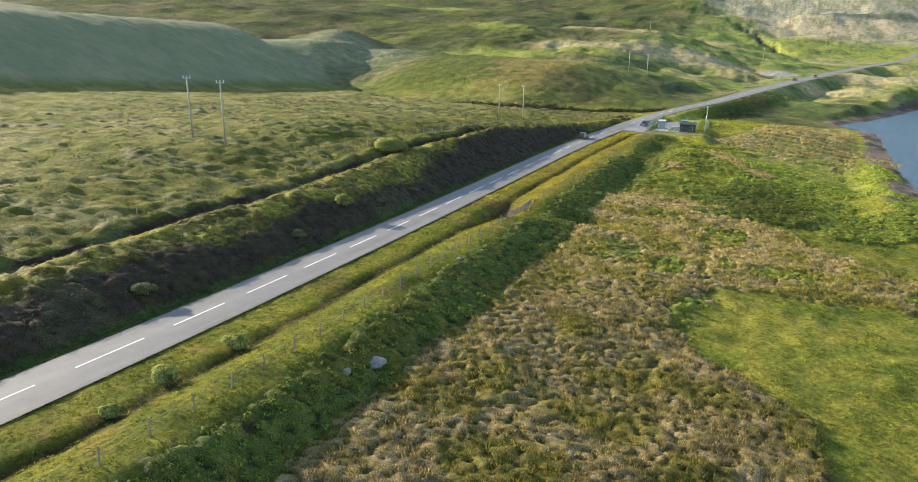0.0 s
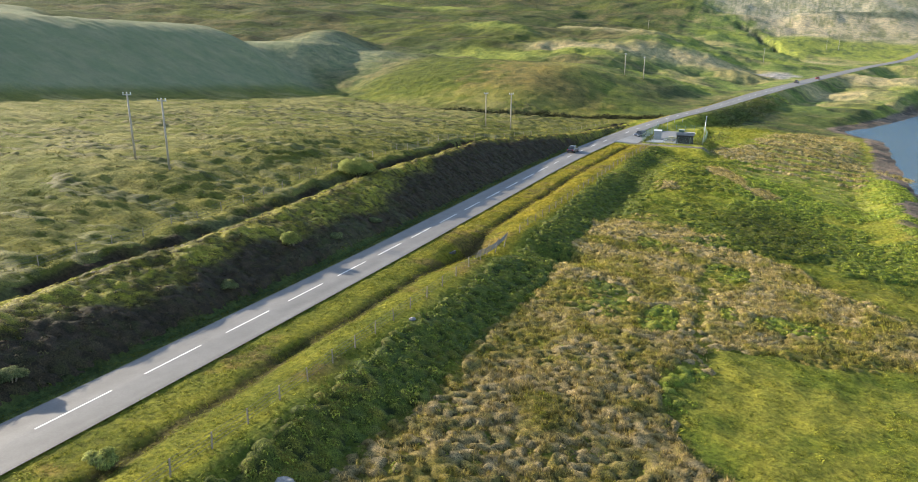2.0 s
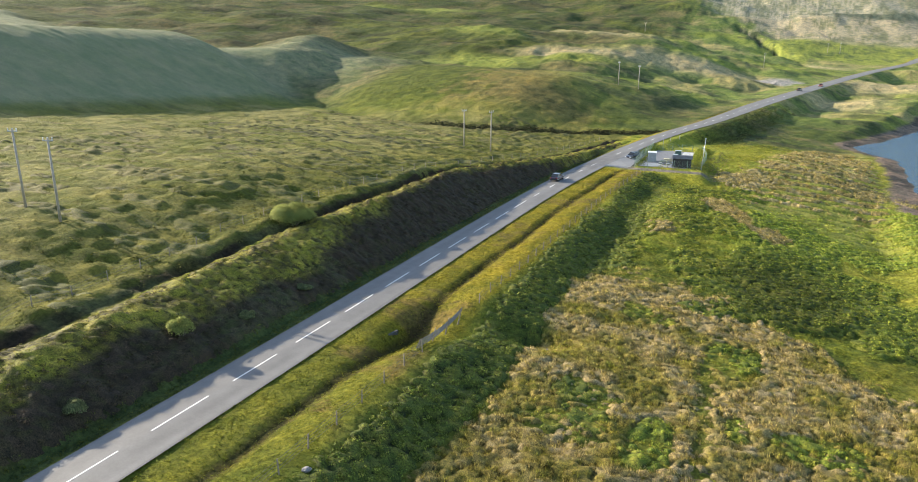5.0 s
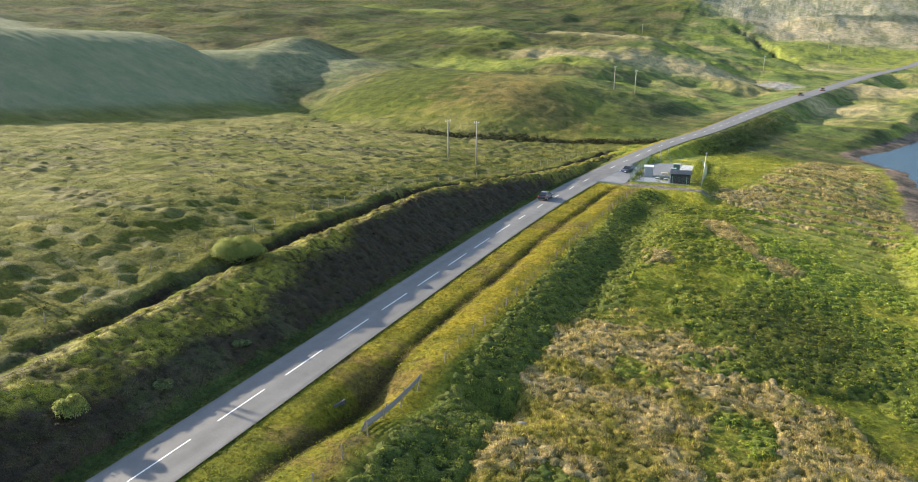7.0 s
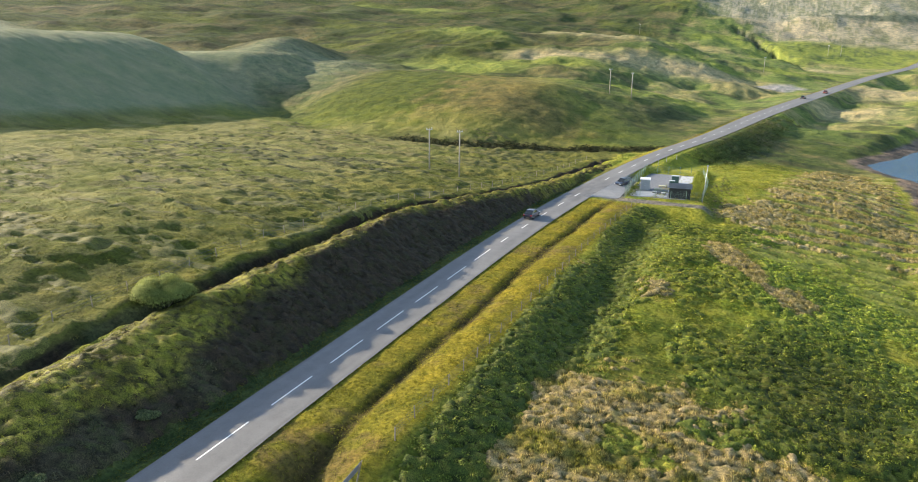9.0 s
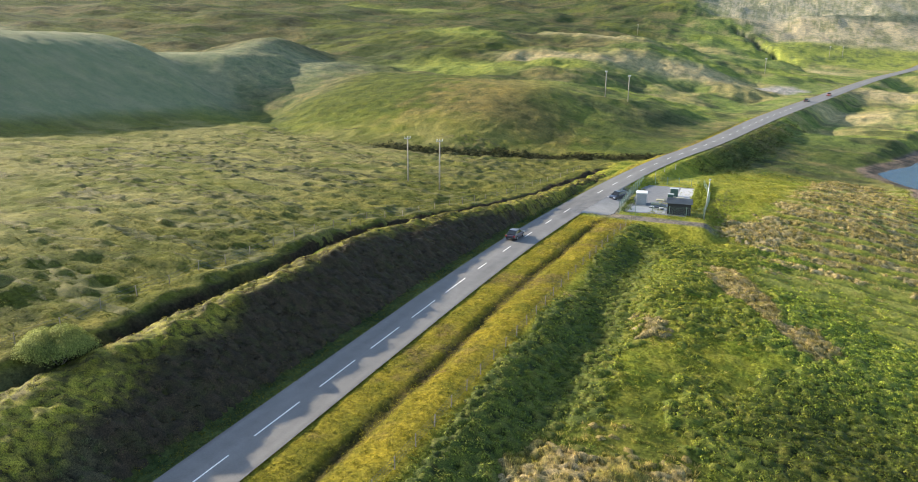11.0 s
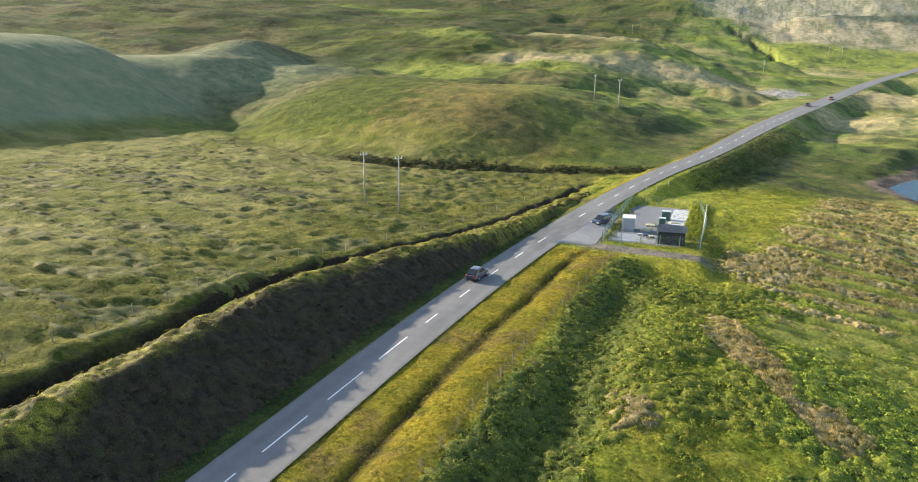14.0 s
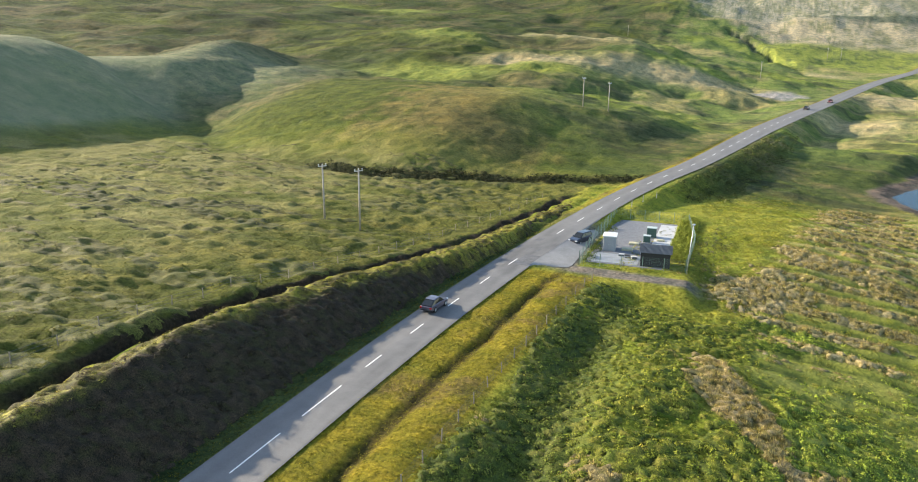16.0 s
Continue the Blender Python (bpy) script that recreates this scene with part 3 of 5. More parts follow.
# worn patches, the dark edge and the lay-by of the junction
patch = plain("worn_asphalt", (0.11, 0.11, 0.112), 0.8, 0, 0.2, 1.2, 0.01)
pale = plain("pale_asphalt", (0.24, 0.235, 0.225), 0.85, 0, 0.12, 0.7, 0.01)
for y0, y1, u0, u1 in ((146, 151, 0.3, 2.5), (152.5, 154.5, -0.6, 1.2), (158, 160, -1.8, -0.6), (139, 142, -2.2, -1.2)):
    road_strip("repair_patch", y0, y1, u0, u1, patch, 0.006)
road_strip("tarmac_edge", -120, 146, ROAD_HALF - 0.02, ROAD_HALF + 0.16, patch, 0.004)
yy = np.linspace(146, 176, 24)
c, ax, ay = road_frame(yy)
inner = np.stack([c + 2.6 * ax, yy + 2.6 * ay, road_z(yy) + 0.01], -1)
ox = np.minimum(13.4, c + 2.6 + 9 * ss(146, 151, yy) * ss(178, 168, yy))
outer = np.stack([ox, yy, 0 * yy + 0.40], -1)
rows_ = [inner + (outer - inner) * f for f in np.linspace(0, 1, 6)]
co_ = np.stack(rows_, 1)
idx = np.arange(24 * 6).reshape(24, 6)
lay = fast_mesh("layby", co_.reshape(-1, 3), np.stack([idx[:-1, :-1], idx[:-1, 1:], idx[1:, 1:], idx[1:, :-1]], -1).reshape(-1, 4), pale)
lay.parent = road

# ---- lake ----
m, n, l, b = material("lake_water")
b.inputs["Base Color"].default_value = (0.035, 0.085, 0.14, 1)
b.inputs["Roughness"].default_value = 0.18
co = n.new("ShaderNodeTexCoord").outputs["Object"]
wv = noise_node(n, l, 0.9, 5, 0.6, co)
bn = n.new("ShaderNodeBump")
bn.inputs["Strength"].default_value, bn.inputs["Distance"].default_value = 1.0, 0.5
l.new(wv.outputs["Fac"], bn.inputs["Height"])
l.new(bn.outputs[0], b.inputs["Normal"])
wy = np.concatenate([np.arange(70, 300, 2.0), np.arange(300, 701, 10.0)])
co_ = np.concatenate([np.stack([shore_x(wy) - 3.0, wy, 0 * wy + WATER], -1), np.stack([0 * wy + 1400.0, wy, 0 * wy + WATER], -1)])
i = np.arange(len(wy) - 1)
lake = fast_mesh("water", co_, np.stack([i, i + len(wy), i + len(wy) + 1, i + 1], -1), m)
tagged(lake, "calm blue lake water beside a pebble shore", "water", kind="structure")



# ---- plants ----
def foliage(name, through_light=0.35):
    m, n, l, b = material(name)
    tint = n.new("ShaderNodeVertexColor")
    tint.layer_name = "tint"
    geo = n.new("ShaderNodeNewGeometry")
    vary = ramp_node(n, [(0.0, (0.74, 0.78, 0.8)), (0.5, (1, 1, 1)), (1.0, (1.25, 1.2, 1.1))])
    l.new(geo.outputs["Random Per Island"], vary.inputs["Fac"])
    q = n.new("ShaderNodeMix")
    q.data_type, q.blend_type = "RGBA", "MULTIPLY"
    q.inputs["Factor"].default_value = 1.0
    l.new(tint.outputs["Color"], q.inputs["A"])
    l.new(vary.outputs[0], q.inputs["B"])
    co = n.new("ShaderNodeTexCoord").outputs["Object"]
    squash = n.new("ShaderNodeMapping")
    squash.inputs["Scale"].default_value = (1.0, 1.0, 0.3)
    l.new(co, squash.inputs["Vector"])
    streak, speck = noise_node(n, l, 11.0, 3, 0.7, squash.outputs[0]), ramp_node(n, [(0.36, (0.25, 0.27, 0.28)), (0.5, (0.9, 0.9, 0.9)), (0.66, (1.6, 1.5, 1.4))])
    l.new(streak.outputs["Fac"], speck.inputs["Fac"])
    q2 = n.new("ShaderNodeMix")
    q2.data_type, q2.blend_type = "RGBA", "MULTIPLY"
    q2.inputs["Factor"].default_value = 1.0
    l.new(q.outputs["Result"], q2.inputs["A"])
    l.new(speck.outputs[0], q2.inputs["B"])
    q = q2
    bn = n.new("ShaderNodeBump")
    bn.inputs["Strength"].default_value, bn.inputs["Distance"].default_value = 0.8, 0.06
    l.new(streak.outputs["Fac"], bn.inputs["Height"])
    l.new(bn.outputs[0], b.inputs["Normal"])
    l.new(q.outputs["Result"], b.inputs["Base Color"])
    b.inputs["Roughness"].default_value = 0.8
    b.inputs["Specular IOR Level"].default_value = 0.2
    tr = n.new("ShaderNodeBsdfTranslucent")
    l.new(q.outputs["Result"], tr.inputs["Color"])
    mix = n.new("ShaderNodeMixShader")
    mix.inputs[0].default_value = through_light
    l.new(b.outputs[0], mix.inputs[1])
    l.new(tr.outputs[0], mix.inputs[2])
    l.new(mix.outputs[0], n["Material Output"].inputs["Surface"])
    return m


rng = np.random.default_rng(4)


def leaf_clump(leaves, radius, tall, size):
    """Folded fronds that stand on the shell of a low uneven cushion."""
    co, tri = [], []
    for _ in range(leaves):
        a, e = rng.uniform(0, 2 * np.pi), np.arcsin(np.sqrt(rng.uniform(0.0, 1)))
        n_ = np.array([np.cos(a) * np.cos(e), np.sin(a) * np.cos(e), np.sin(e)])
        p = n_ * np.array([radius, radius, tall]) * rng.uniform(0.75, 1.1)
        t1 = np.cross(n_, rng.normal(size=3))
        t1 /= np.linalg.norm(t1)
        n2 = n_ + 0.26 * rng.normal(size=3)
        t2 = np.cross(n2, t1)
        t2 /= np.linalg.norm(t2)
        s = size * rng.uniform(0.6, 1.3)
        base = len(co)
        co += [p - t1 * s, p + t2 * s * 0.42 + n_ * s * 0.12, p + t1 * s * 1.1 - n_ * s * 0.2, p - t2 * s * 0.42 + n_ * s * 0.12]
        if np.dot(np.cross(co[base + 1] - co[base], co[base + 2] - co[base]), n_) < 0:
            tri += [(base, base + 2, base + 1), (base, base + 3, base + 2)]
        else:
            tri += [(base, base + 1, base + 2), (base, base + 2, base + 3)]
    return np.array(co), np.array(tri)


def mop(blades, radius, tall, width, length):
    """A rounded tussock: blades that arch over from its top and hang down its sides."""
    co, tri = [], []
    for k in range(blades):
        a = rng.uniform(0, 2 * np.pi)
        e = np.arcsin(rng.uniform(0.05, 1.0))
        r = rng.uniform(0.82, 1.12)
        pts = []
        for e2, grow in ((min(e + length / (2 * radius), 1.5), 0.92), (e, 1.06), (e - length / (2 * radius), 1.16)):
            pts.append(np.array([np.cos(a) * np.cos(e2) * radius, np.sin(a) * np.cos(e2) * radius, max(np.sin(e2), -0.15) * tall]) * grow * r)
        a2 = a + rng.uniform(-0.5, 0.5)
        side = np.array([-np.sin(a2), np.cos(a2), rng.uniform(-0.3, 0.3)]) * width * rng.uniform(0.7, 1.3)
        base = len(co)
        co += [pts[0], pts[1] + side, pts[2] + rng.normal(size=3) * 0.12 * radius, pts[1] - side]
        tri += [(base, base + 2, base + 1), (base, base + 3, base + 2)]
    return np.array(co), np.array(tri)


def scatter(x0, x1, y0, y1, gap, chance):
    """Places on a shaken grid, kept by the chance that the ground cover gives."""
    X, Y = np.meshgrid(np.arange(x0, x1, gap), np.arange(y0, y1, gap))
    X, Y = X.ravel() + rng.uniform(-0.5, 0.5, X.size) * gap, Y.ravel() + rng.uniform(-0.5, 0.5, X.size) * gap
    keep = rng.uniform(0, 1, X.size) < chance(X, Y)
    return X[keep], Y[keep]


def soft_normals(ob, normals):
    """Shade the blades of a clump as one rounded cushion."""
    normals = normals / np.linalg.norm(normals, axis=1)[:, None]
    att = ob.data.attributes.new("custom_normal", "FLOAT_VECTOR", "POINT")
    att.data.foreach_set("vector", normals.astype(np.float32).ravel())


def plant(name, clumps, x, y, size, colours, mat, label, category, sink=0.0, over=0.0):
    co, tri, rgb, normals, total = [], [], [], [], 0
    z = height(x, y) + over
    which = rng.integers(0, len(clumps), len(x))
    turn = rng.uniform(0, 2 * np.pi, len(x))
    sc = size[0] + (size[1] - size[0]) * rng.uniform(0, 1, len(x)) ** 1.5
    for k, (c, t) in enumerate(clumps):
        i = np.nonzero(which == k)[0]
        if not len(i):
            continue
        ca, sa = np.cos(turn[i])[:, None], np.sin(turn[i])[:, None]
        px = (c[:, 0] * ca - c[:, 1] * sa) * sc[i, None] + x[i, None]
        py = (c[:, 0] * sa + c[:, 1] * ca) * sc[i, None] + y[i, None]
        pz = c[:, 2] * sc[i, None] * rng.uniform(0.8, 1.2, len(i))[:, None] + z[i, None] - sink
        co.append(np.stack([px, py, pz], -1).reshape(-1, 3))
        tri.append((t[None] + (np.arange(len(i)) * len(c))[:, None, None] + total).reshape(-1, 3))
        top = max(0.12, c[:, 2].max())
        dome = c / np.array([np.abs(c[:, :2]).max() * 0.8, np.abs(c[:, :2]).max() * 0.8, top]) + np.array([0, 0, 0.25])
        dome = dome / np.linalg.norm(dome, axis=1)[:, None]
        lie = np.stack([dome[:, 0] * ca - dome[:, 1] * sa, dome[:, 0] * sa + dome[:, 1] * ca, 0 * px + dome[:, 2]], -1).reshape(-1, 3)
        normals.append(lie + rng.normal(size=lie.shape) * 0.1)
        rgb.append(np.repeat(colours[i], len(c), 0))
        total += len(i) * len(c)
    ob = fast_mesh(name, np.concatenate(co), np.concatenate(tri), mat)
    soft_normals(ob, np.concatenate(normals))
    tint_layer(ob, np.concatenate(rgb))
    return tagged(ob, label, category, kind="stuff")


def shade_of(x, *pairs):
    """A colour a plant, mixed at random between the pairs."""
    p = np.array(pairs)
    w = rng.uniform(0, len(p) - 1.001, len(x))
    i = w.astype(int)
    return lerp(p[i], p[i + 1], (w - i)[:, None]) * rng.uniform(0.8, 1.2, len(x))[:, None]


grass_mat, leaf_mat, stalk_mat = foliage("grass_blades", 0.3), foliage("fern_leaves", 0.25), foliage("straw_stalks", 0.5)

def hashed(i, j, seed):
    """A number between 0 and 1 for each cell."""
    h = (i * 374761393 + j * 668265263 + seed * 974634777) & 0x7FFFFFFF
    h = ((h ^ (h >> 13)) * 1274126177) & 0x7FFFFFFF
    return ((h ^ (h >> 16)) & 0xFFFF) / 65535.0


def hummocks(x, y, cell, seed):
    """Crowded clumps of grass or fern: height between 0 and 1, and a number for each clump."""
    wx, wy = x + 0.34 * cell * fbm(x / (0.7 * cell), y / (0.7 * cell), 2, seed), y + 0.34 * cell * fbm(x / (0.7 * cell), y / (0.7 * cell), 2, seed + 1)
    ix, iy = np.floor(wx / cell).astype(np.int64), np.floor(wy / cell).astype(np.int64)
    best, key = np.zeros_like(x), np.zeros_like(x)
    for di in (-1, 0, 1):
        for dj in (-1, 0, 1):
            i, j = ix + di, iy + dj
            u, v = wx / cell - i - hashed(i, j, seed), wy / cell - j - hashed(i, j, seed + 1)
            k = hashed(i, j, seed + 2)
            r = 0.55 + 0.35 * hashed(i, j, seed + 3)
            h = (0.55 + 0.45 * k) * np.sqrt(np.clip(1 - (u * u * (1.35 - 0.7 * k) + v * v * (0.65 + 0.7 * k)) / (r * r), 0, 1))
            key = np.where(h > best, k, key)
            best = np.maximum(best, h)
    return best, key


def straw_rise(x, y, cover):
    h, key = hummocks(x, y, 0.62, 301)
    return 0.34 * h * ss(0.3, 0.6, cover + 0.5 * (key - 0.5)), h, key


def fern_rise(x, y, cover):
    h, key = hummocks(x, y, 0.72, 311)
    big = hummocks(x, y, 2.4, 315)[0]
    return (0.32 * h + 0.24 * lerp(1.0, 0.4, ss(80, 95, y)) * big) * ss(0.3, 0.95, cover + 0.5 * (key - 0.5)), h, key


def heath_rise(x, y, cover):
    h, key = hummocks(x, y, 0.55, 321)
    big = hummocks(x, y, 1.7, 325)[0]
    return (0.20 * h + 0.16 * big) * ss(0.3, 0.7, cover + 0.4 * (key - 0.5)), h, key


def turf(name, x0, x1, y0, y1, step, cover, rise, low, tones, mat, label, category):
    """A closed carpet of clumps over the ground where the cover grows."""
    X, Y = np.meshgrid(np.arange(x0, x1, step), np.arange(y0, y1, step))
    rough = np.pad(cover(X[::6, ::6], Y[::6, ::6]) > 0.02, 1)
    near = np.zeros_like(rough)
    for di in (-1, 0, 1):
        for dj in (-1, 0, 1):
            near |= np.roll(rough, (di, dj), (0, 1))
    near = np.repeat(np.repeat(near[1:-1, 1:-1], 6, 0), 6, 1)[:X.shape[0], :X.shape[1]]
    c = np.zeros_like(X)
    c[near] = cover(X[near], Y[near])
    idx = np.arange(X.size).reshape(X.shape)
    keep = (c[:-1, :-1] + c[1:, :-1] + c[:-1, 1:] + c[1:, 1:]) > 0.6
    quads = np.stack([idx[:-1, :-1], idx[:-1, 1:], idx[1:, 1:], idx[1:, :-1]], -1)[keep]
    used, inv = np.unique(quads, return_inverse=True)
    x, y, c = X.ravel()[used], Y.ravel()[used], c.ravel()[used]
    x, y = x + 0.3 * step * vnoise(x * 3.1, y * 3.3, 331), y + 0.3 * step * vnoise(x * 3.3, y * 3.1, 332)
    up, h, key = rise(x, y, c)
    z = height(x, y) + up + 0.03 * vnoise(x * 6, y * 6, 333) - 0.12 * (1 - ss(0.0, 0.10, up))
    ob = fast_mesh(name, np.stack([x, y, z], -1), inv.reshape(quads.shape), mat)
    # Low parts take the dark end of tones: shade between clumps as colour.
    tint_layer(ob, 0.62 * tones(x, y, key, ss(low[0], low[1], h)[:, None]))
    return tagged(ob, label, category, kind="stuff")


def palette(key, *colours):
    p = np.array(colours)
    w = np.clip(key, 0, 0.999) * (len(p) - 1)
    i = w.astype(int)
    return lerp(p[i], p[i + 1], (w - i)[:, None])


def tussock():
    """A dense puff of grass with thin stalks that stand out of it."""
    co, tri = [], []
    lean = rng.uniform(-0.1, 0.14, 2)
    for _ in range(46):
        a, r = rng.uniform(0, 2 * np.pi), np.sqrt(rng.uniform(0, 1))
        out = np.array([np.cos(a), np.sin(a), 0]) * r
        foot = out * 0.26 - np.array([0, 0, 0.06 + 0.16 * r * r])
        tip = out * 0.48 + np.array([lean[0], lean[1], rng.uniform(0.10, 0.40) - 0.20 * r * r])
        side = rng.normal(size=3) * np.array([1, 1, 0.15])
        side *= 0.019 / np.linalg.norm(side)
        base = len(co)
        co += [foot - side, foot + side, tip]
        tri.append((base, base + 1, base + 2))
    return np.array(co), np.array(tri)


turf_mat = foliage("matted_turf", 0.08)
straw_cover = lambda x, y: zones(x, y)["straw"] * (x < 76)


def straw_tones(x, y, key, up):
    dry = ss(-0.35, 0.25, fbm(x / 4, y / 4, 3, 94))[:, None]
    dry = np.maximum(dry, 0.8 * ss(70, 80, y)[:, None])
    top = lerp(palette(key, (0.20, 0.20, 0.03), (0.34, 0.28, 0.05), (0.24, 0.23, 0.035), (0.38, 0.30, 0.07)),
               palette(key, (0.40, 0.31, 0.12), (0.52, 0.41, 0.20), (0.27, 0.24, 0.06), (0.56, 0.45, 0.24), (0.36, 0.28, 0.10)), dry)
    # Green hollows, toned down further to paint the shade between tussocks.
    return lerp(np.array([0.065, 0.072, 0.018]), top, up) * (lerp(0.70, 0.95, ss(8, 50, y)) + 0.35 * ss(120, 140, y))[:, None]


turf("straw_turf", 13, 77, -36, 225, 0.21, straw_cover, straw_rise, (0.15, 0.6), straw_tones, turf_mat, "matted straw-coloured tussocks with green hollows darkened as shade between", "grass")
tussocks = [tussock() for _ in range(8)]
x, y = scatter(14, 76, -34, 225, 0.52, lambda x, y: 0.98 * zones(x, y)["straw"] * (0.6 + 0.4 * ss(-0.25, 0.1, fbm(x / 2.4, y / 2.4, 2, 92))))
patchy = ss(-0.35, 0.2, fbm(x / 4, y / 4, 3, 94))[:, None]
patchy = np.maximum(patchy, 0.85 * ss(70, 80, y)[:, None])
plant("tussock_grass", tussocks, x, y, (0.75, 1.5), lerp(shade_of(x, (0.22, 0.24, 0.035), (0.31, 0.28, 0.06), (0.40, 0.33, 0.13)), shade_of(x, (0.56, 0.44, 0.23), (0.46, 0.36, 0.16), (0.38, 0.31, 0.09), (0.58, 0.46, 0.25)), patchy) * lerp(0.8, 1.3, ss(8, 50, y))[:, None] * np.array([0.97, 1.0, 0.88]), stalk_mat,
      "dry straw-coloured grass stalks standing out of the tussocks", "grass", over=straw_rise(x, y, straw_cover(x, y))[0])
low = [mop(15, 0.32, 0.16, 0.020, 0.24) for _ in range(5)]
x, y = scatter(12, 74, -34, 225, 0.60, lambda x, y: 0.85 * zones(x, y)["meadow"] * (1 - zones(x, y)["pebble"]) * (0.35 + 0.65 * ss(-0.1, 0.3, fbm(x / 6, y / 6, 3, 90))) * (1 - 0.3 * ss(62, 48, y)) * (1 - 0.6 * ridged(x, y)))
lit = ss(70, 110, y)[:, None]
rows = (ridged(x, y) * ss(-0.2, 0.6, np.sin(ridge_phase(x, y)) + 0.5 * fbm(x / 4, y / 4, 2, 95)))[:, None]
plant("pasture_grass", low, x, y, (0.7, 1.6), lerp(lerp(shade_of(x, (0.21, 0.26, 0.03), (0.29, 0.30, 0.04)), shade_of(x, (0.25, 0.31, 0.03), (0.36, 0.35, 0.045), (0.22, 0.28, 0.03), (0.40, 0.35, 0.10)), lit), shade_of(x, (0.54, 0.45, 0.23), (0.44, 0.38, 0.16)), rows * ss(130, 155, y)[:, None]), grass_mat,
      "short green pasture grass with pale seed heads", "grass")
def fern_cover(x, y):
    z = zones(x, y)
    return np.clip(0.98 * z["bracken"] + 0.9 * z["meadow"] * ss(66, 84, y) * ss(-0.3, 0.1, fbm(x / 9, y / 9, 3, 97)) * (1 - 0.7 * ridged(x, y)) * ss(146, 138, y), 0, 1) * (x < 72)


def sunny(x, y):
    """Sunlit brightness put into the fern tint: yellower on the knoll, greener towards the shore."""
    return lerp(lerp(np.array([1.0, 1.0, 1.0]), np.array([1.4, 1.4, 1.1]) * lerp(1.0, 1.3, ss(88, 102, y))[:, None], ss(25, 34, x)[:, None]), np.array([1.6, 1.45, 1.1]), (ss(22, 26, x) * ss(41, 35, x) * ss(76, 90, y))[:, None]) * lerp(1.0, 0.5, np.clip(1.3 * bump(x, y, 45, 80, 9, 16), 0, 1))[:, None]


def fern_tones(x, y, key, up):
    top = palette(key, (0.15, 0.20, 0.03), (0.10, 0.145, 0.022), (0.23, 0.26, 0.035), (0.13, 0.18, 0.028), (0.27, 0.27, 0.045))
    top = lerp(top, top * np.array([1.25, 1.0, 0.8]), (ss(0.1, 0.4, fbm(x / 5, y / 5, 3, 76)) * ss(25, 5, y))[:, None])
    # Near-black green in the dips paints the shade under the fronds.
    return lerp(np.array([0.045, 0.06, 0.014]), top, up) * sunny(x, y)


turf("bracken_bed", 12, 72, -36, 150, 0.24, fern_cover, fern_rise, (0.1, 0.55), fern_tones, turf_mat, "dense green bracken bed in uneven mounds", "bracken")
ferns = [leaf_clump(22, 0.36, 0.20, 0.085) for _ in range(6)]
x, y = scatter(12, 71, -34, 150, 0.58, lambda x, y: fern_cover(x, y))
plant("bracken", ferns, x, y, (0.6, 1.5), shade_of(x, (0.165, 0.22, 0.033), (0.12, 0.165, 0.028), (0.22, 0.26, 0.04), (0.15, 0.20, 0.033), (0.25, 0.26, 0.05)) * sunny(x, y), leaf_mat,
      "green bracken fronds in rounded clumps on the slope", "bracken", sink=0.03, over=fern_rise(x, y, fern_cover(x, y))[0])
verge = [mop(11, 0.24, 0.11, 0.015, 0.18) for _ in range(5)]
x, y = scatter(-8, 32, -34, 165, 0.44, lambda x, y: 0.85 * zones(x, y)["verge"])
vy = ss(20, 75, y)[:, None]
# Left of the road the grass is tinted darker for the bank's shade.
plant("verge_grass", verge, x, y, (0.6, 1.5), lerp(shade_of(x, (0.15, 0.20, 0.02), (0.23, 0.23, 0.025)), shade_of(x, (0.32, 0.29, 0.02), (0.26, 0.25, 0.02)), vy) * lerp(0.75, 1.0, ss(-1, 1, x - road_x(y)))[:, None], grass_mat,
      "yellow-green verge grass beside the tarmac", "grass")
def bank_cover(x, y):
    z = zones(x, y)
    return np.clip(z["crest"] + z["heath"] * ss(1.0, 1.6, np.abs(x - road_x(y) - trench_d(y) + 0.5)), 0, 1)


def bank_tones(x, y, key, up):
    z = zones(x, y)
    moss = (ss(78, 52, y) * ss(0.05, 0.35, fbm(x / 6, y / 6, 3, 96)))[:, None]
    # Heather brown darkened for the shaded face; the crest below brightened as sunlit.
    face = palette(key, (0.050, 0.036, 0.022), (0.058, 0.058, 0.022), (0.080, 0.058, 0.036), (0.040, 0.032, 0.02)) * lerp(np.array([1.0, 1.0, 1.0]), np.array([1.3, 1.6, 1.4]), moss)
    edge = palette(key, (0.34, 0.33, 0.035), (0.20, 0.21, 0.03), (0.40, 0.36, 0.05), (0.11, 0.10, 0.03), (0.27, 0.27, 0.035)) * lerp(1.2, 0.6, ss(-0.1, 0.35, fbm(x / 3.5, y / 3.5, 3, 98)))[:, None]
    # Dips between shrubs are tinted dark in place of shade.
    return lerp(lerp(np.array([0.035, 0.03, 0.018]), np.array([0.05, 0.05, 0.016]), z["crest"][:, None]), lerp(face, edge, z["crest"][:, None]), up)


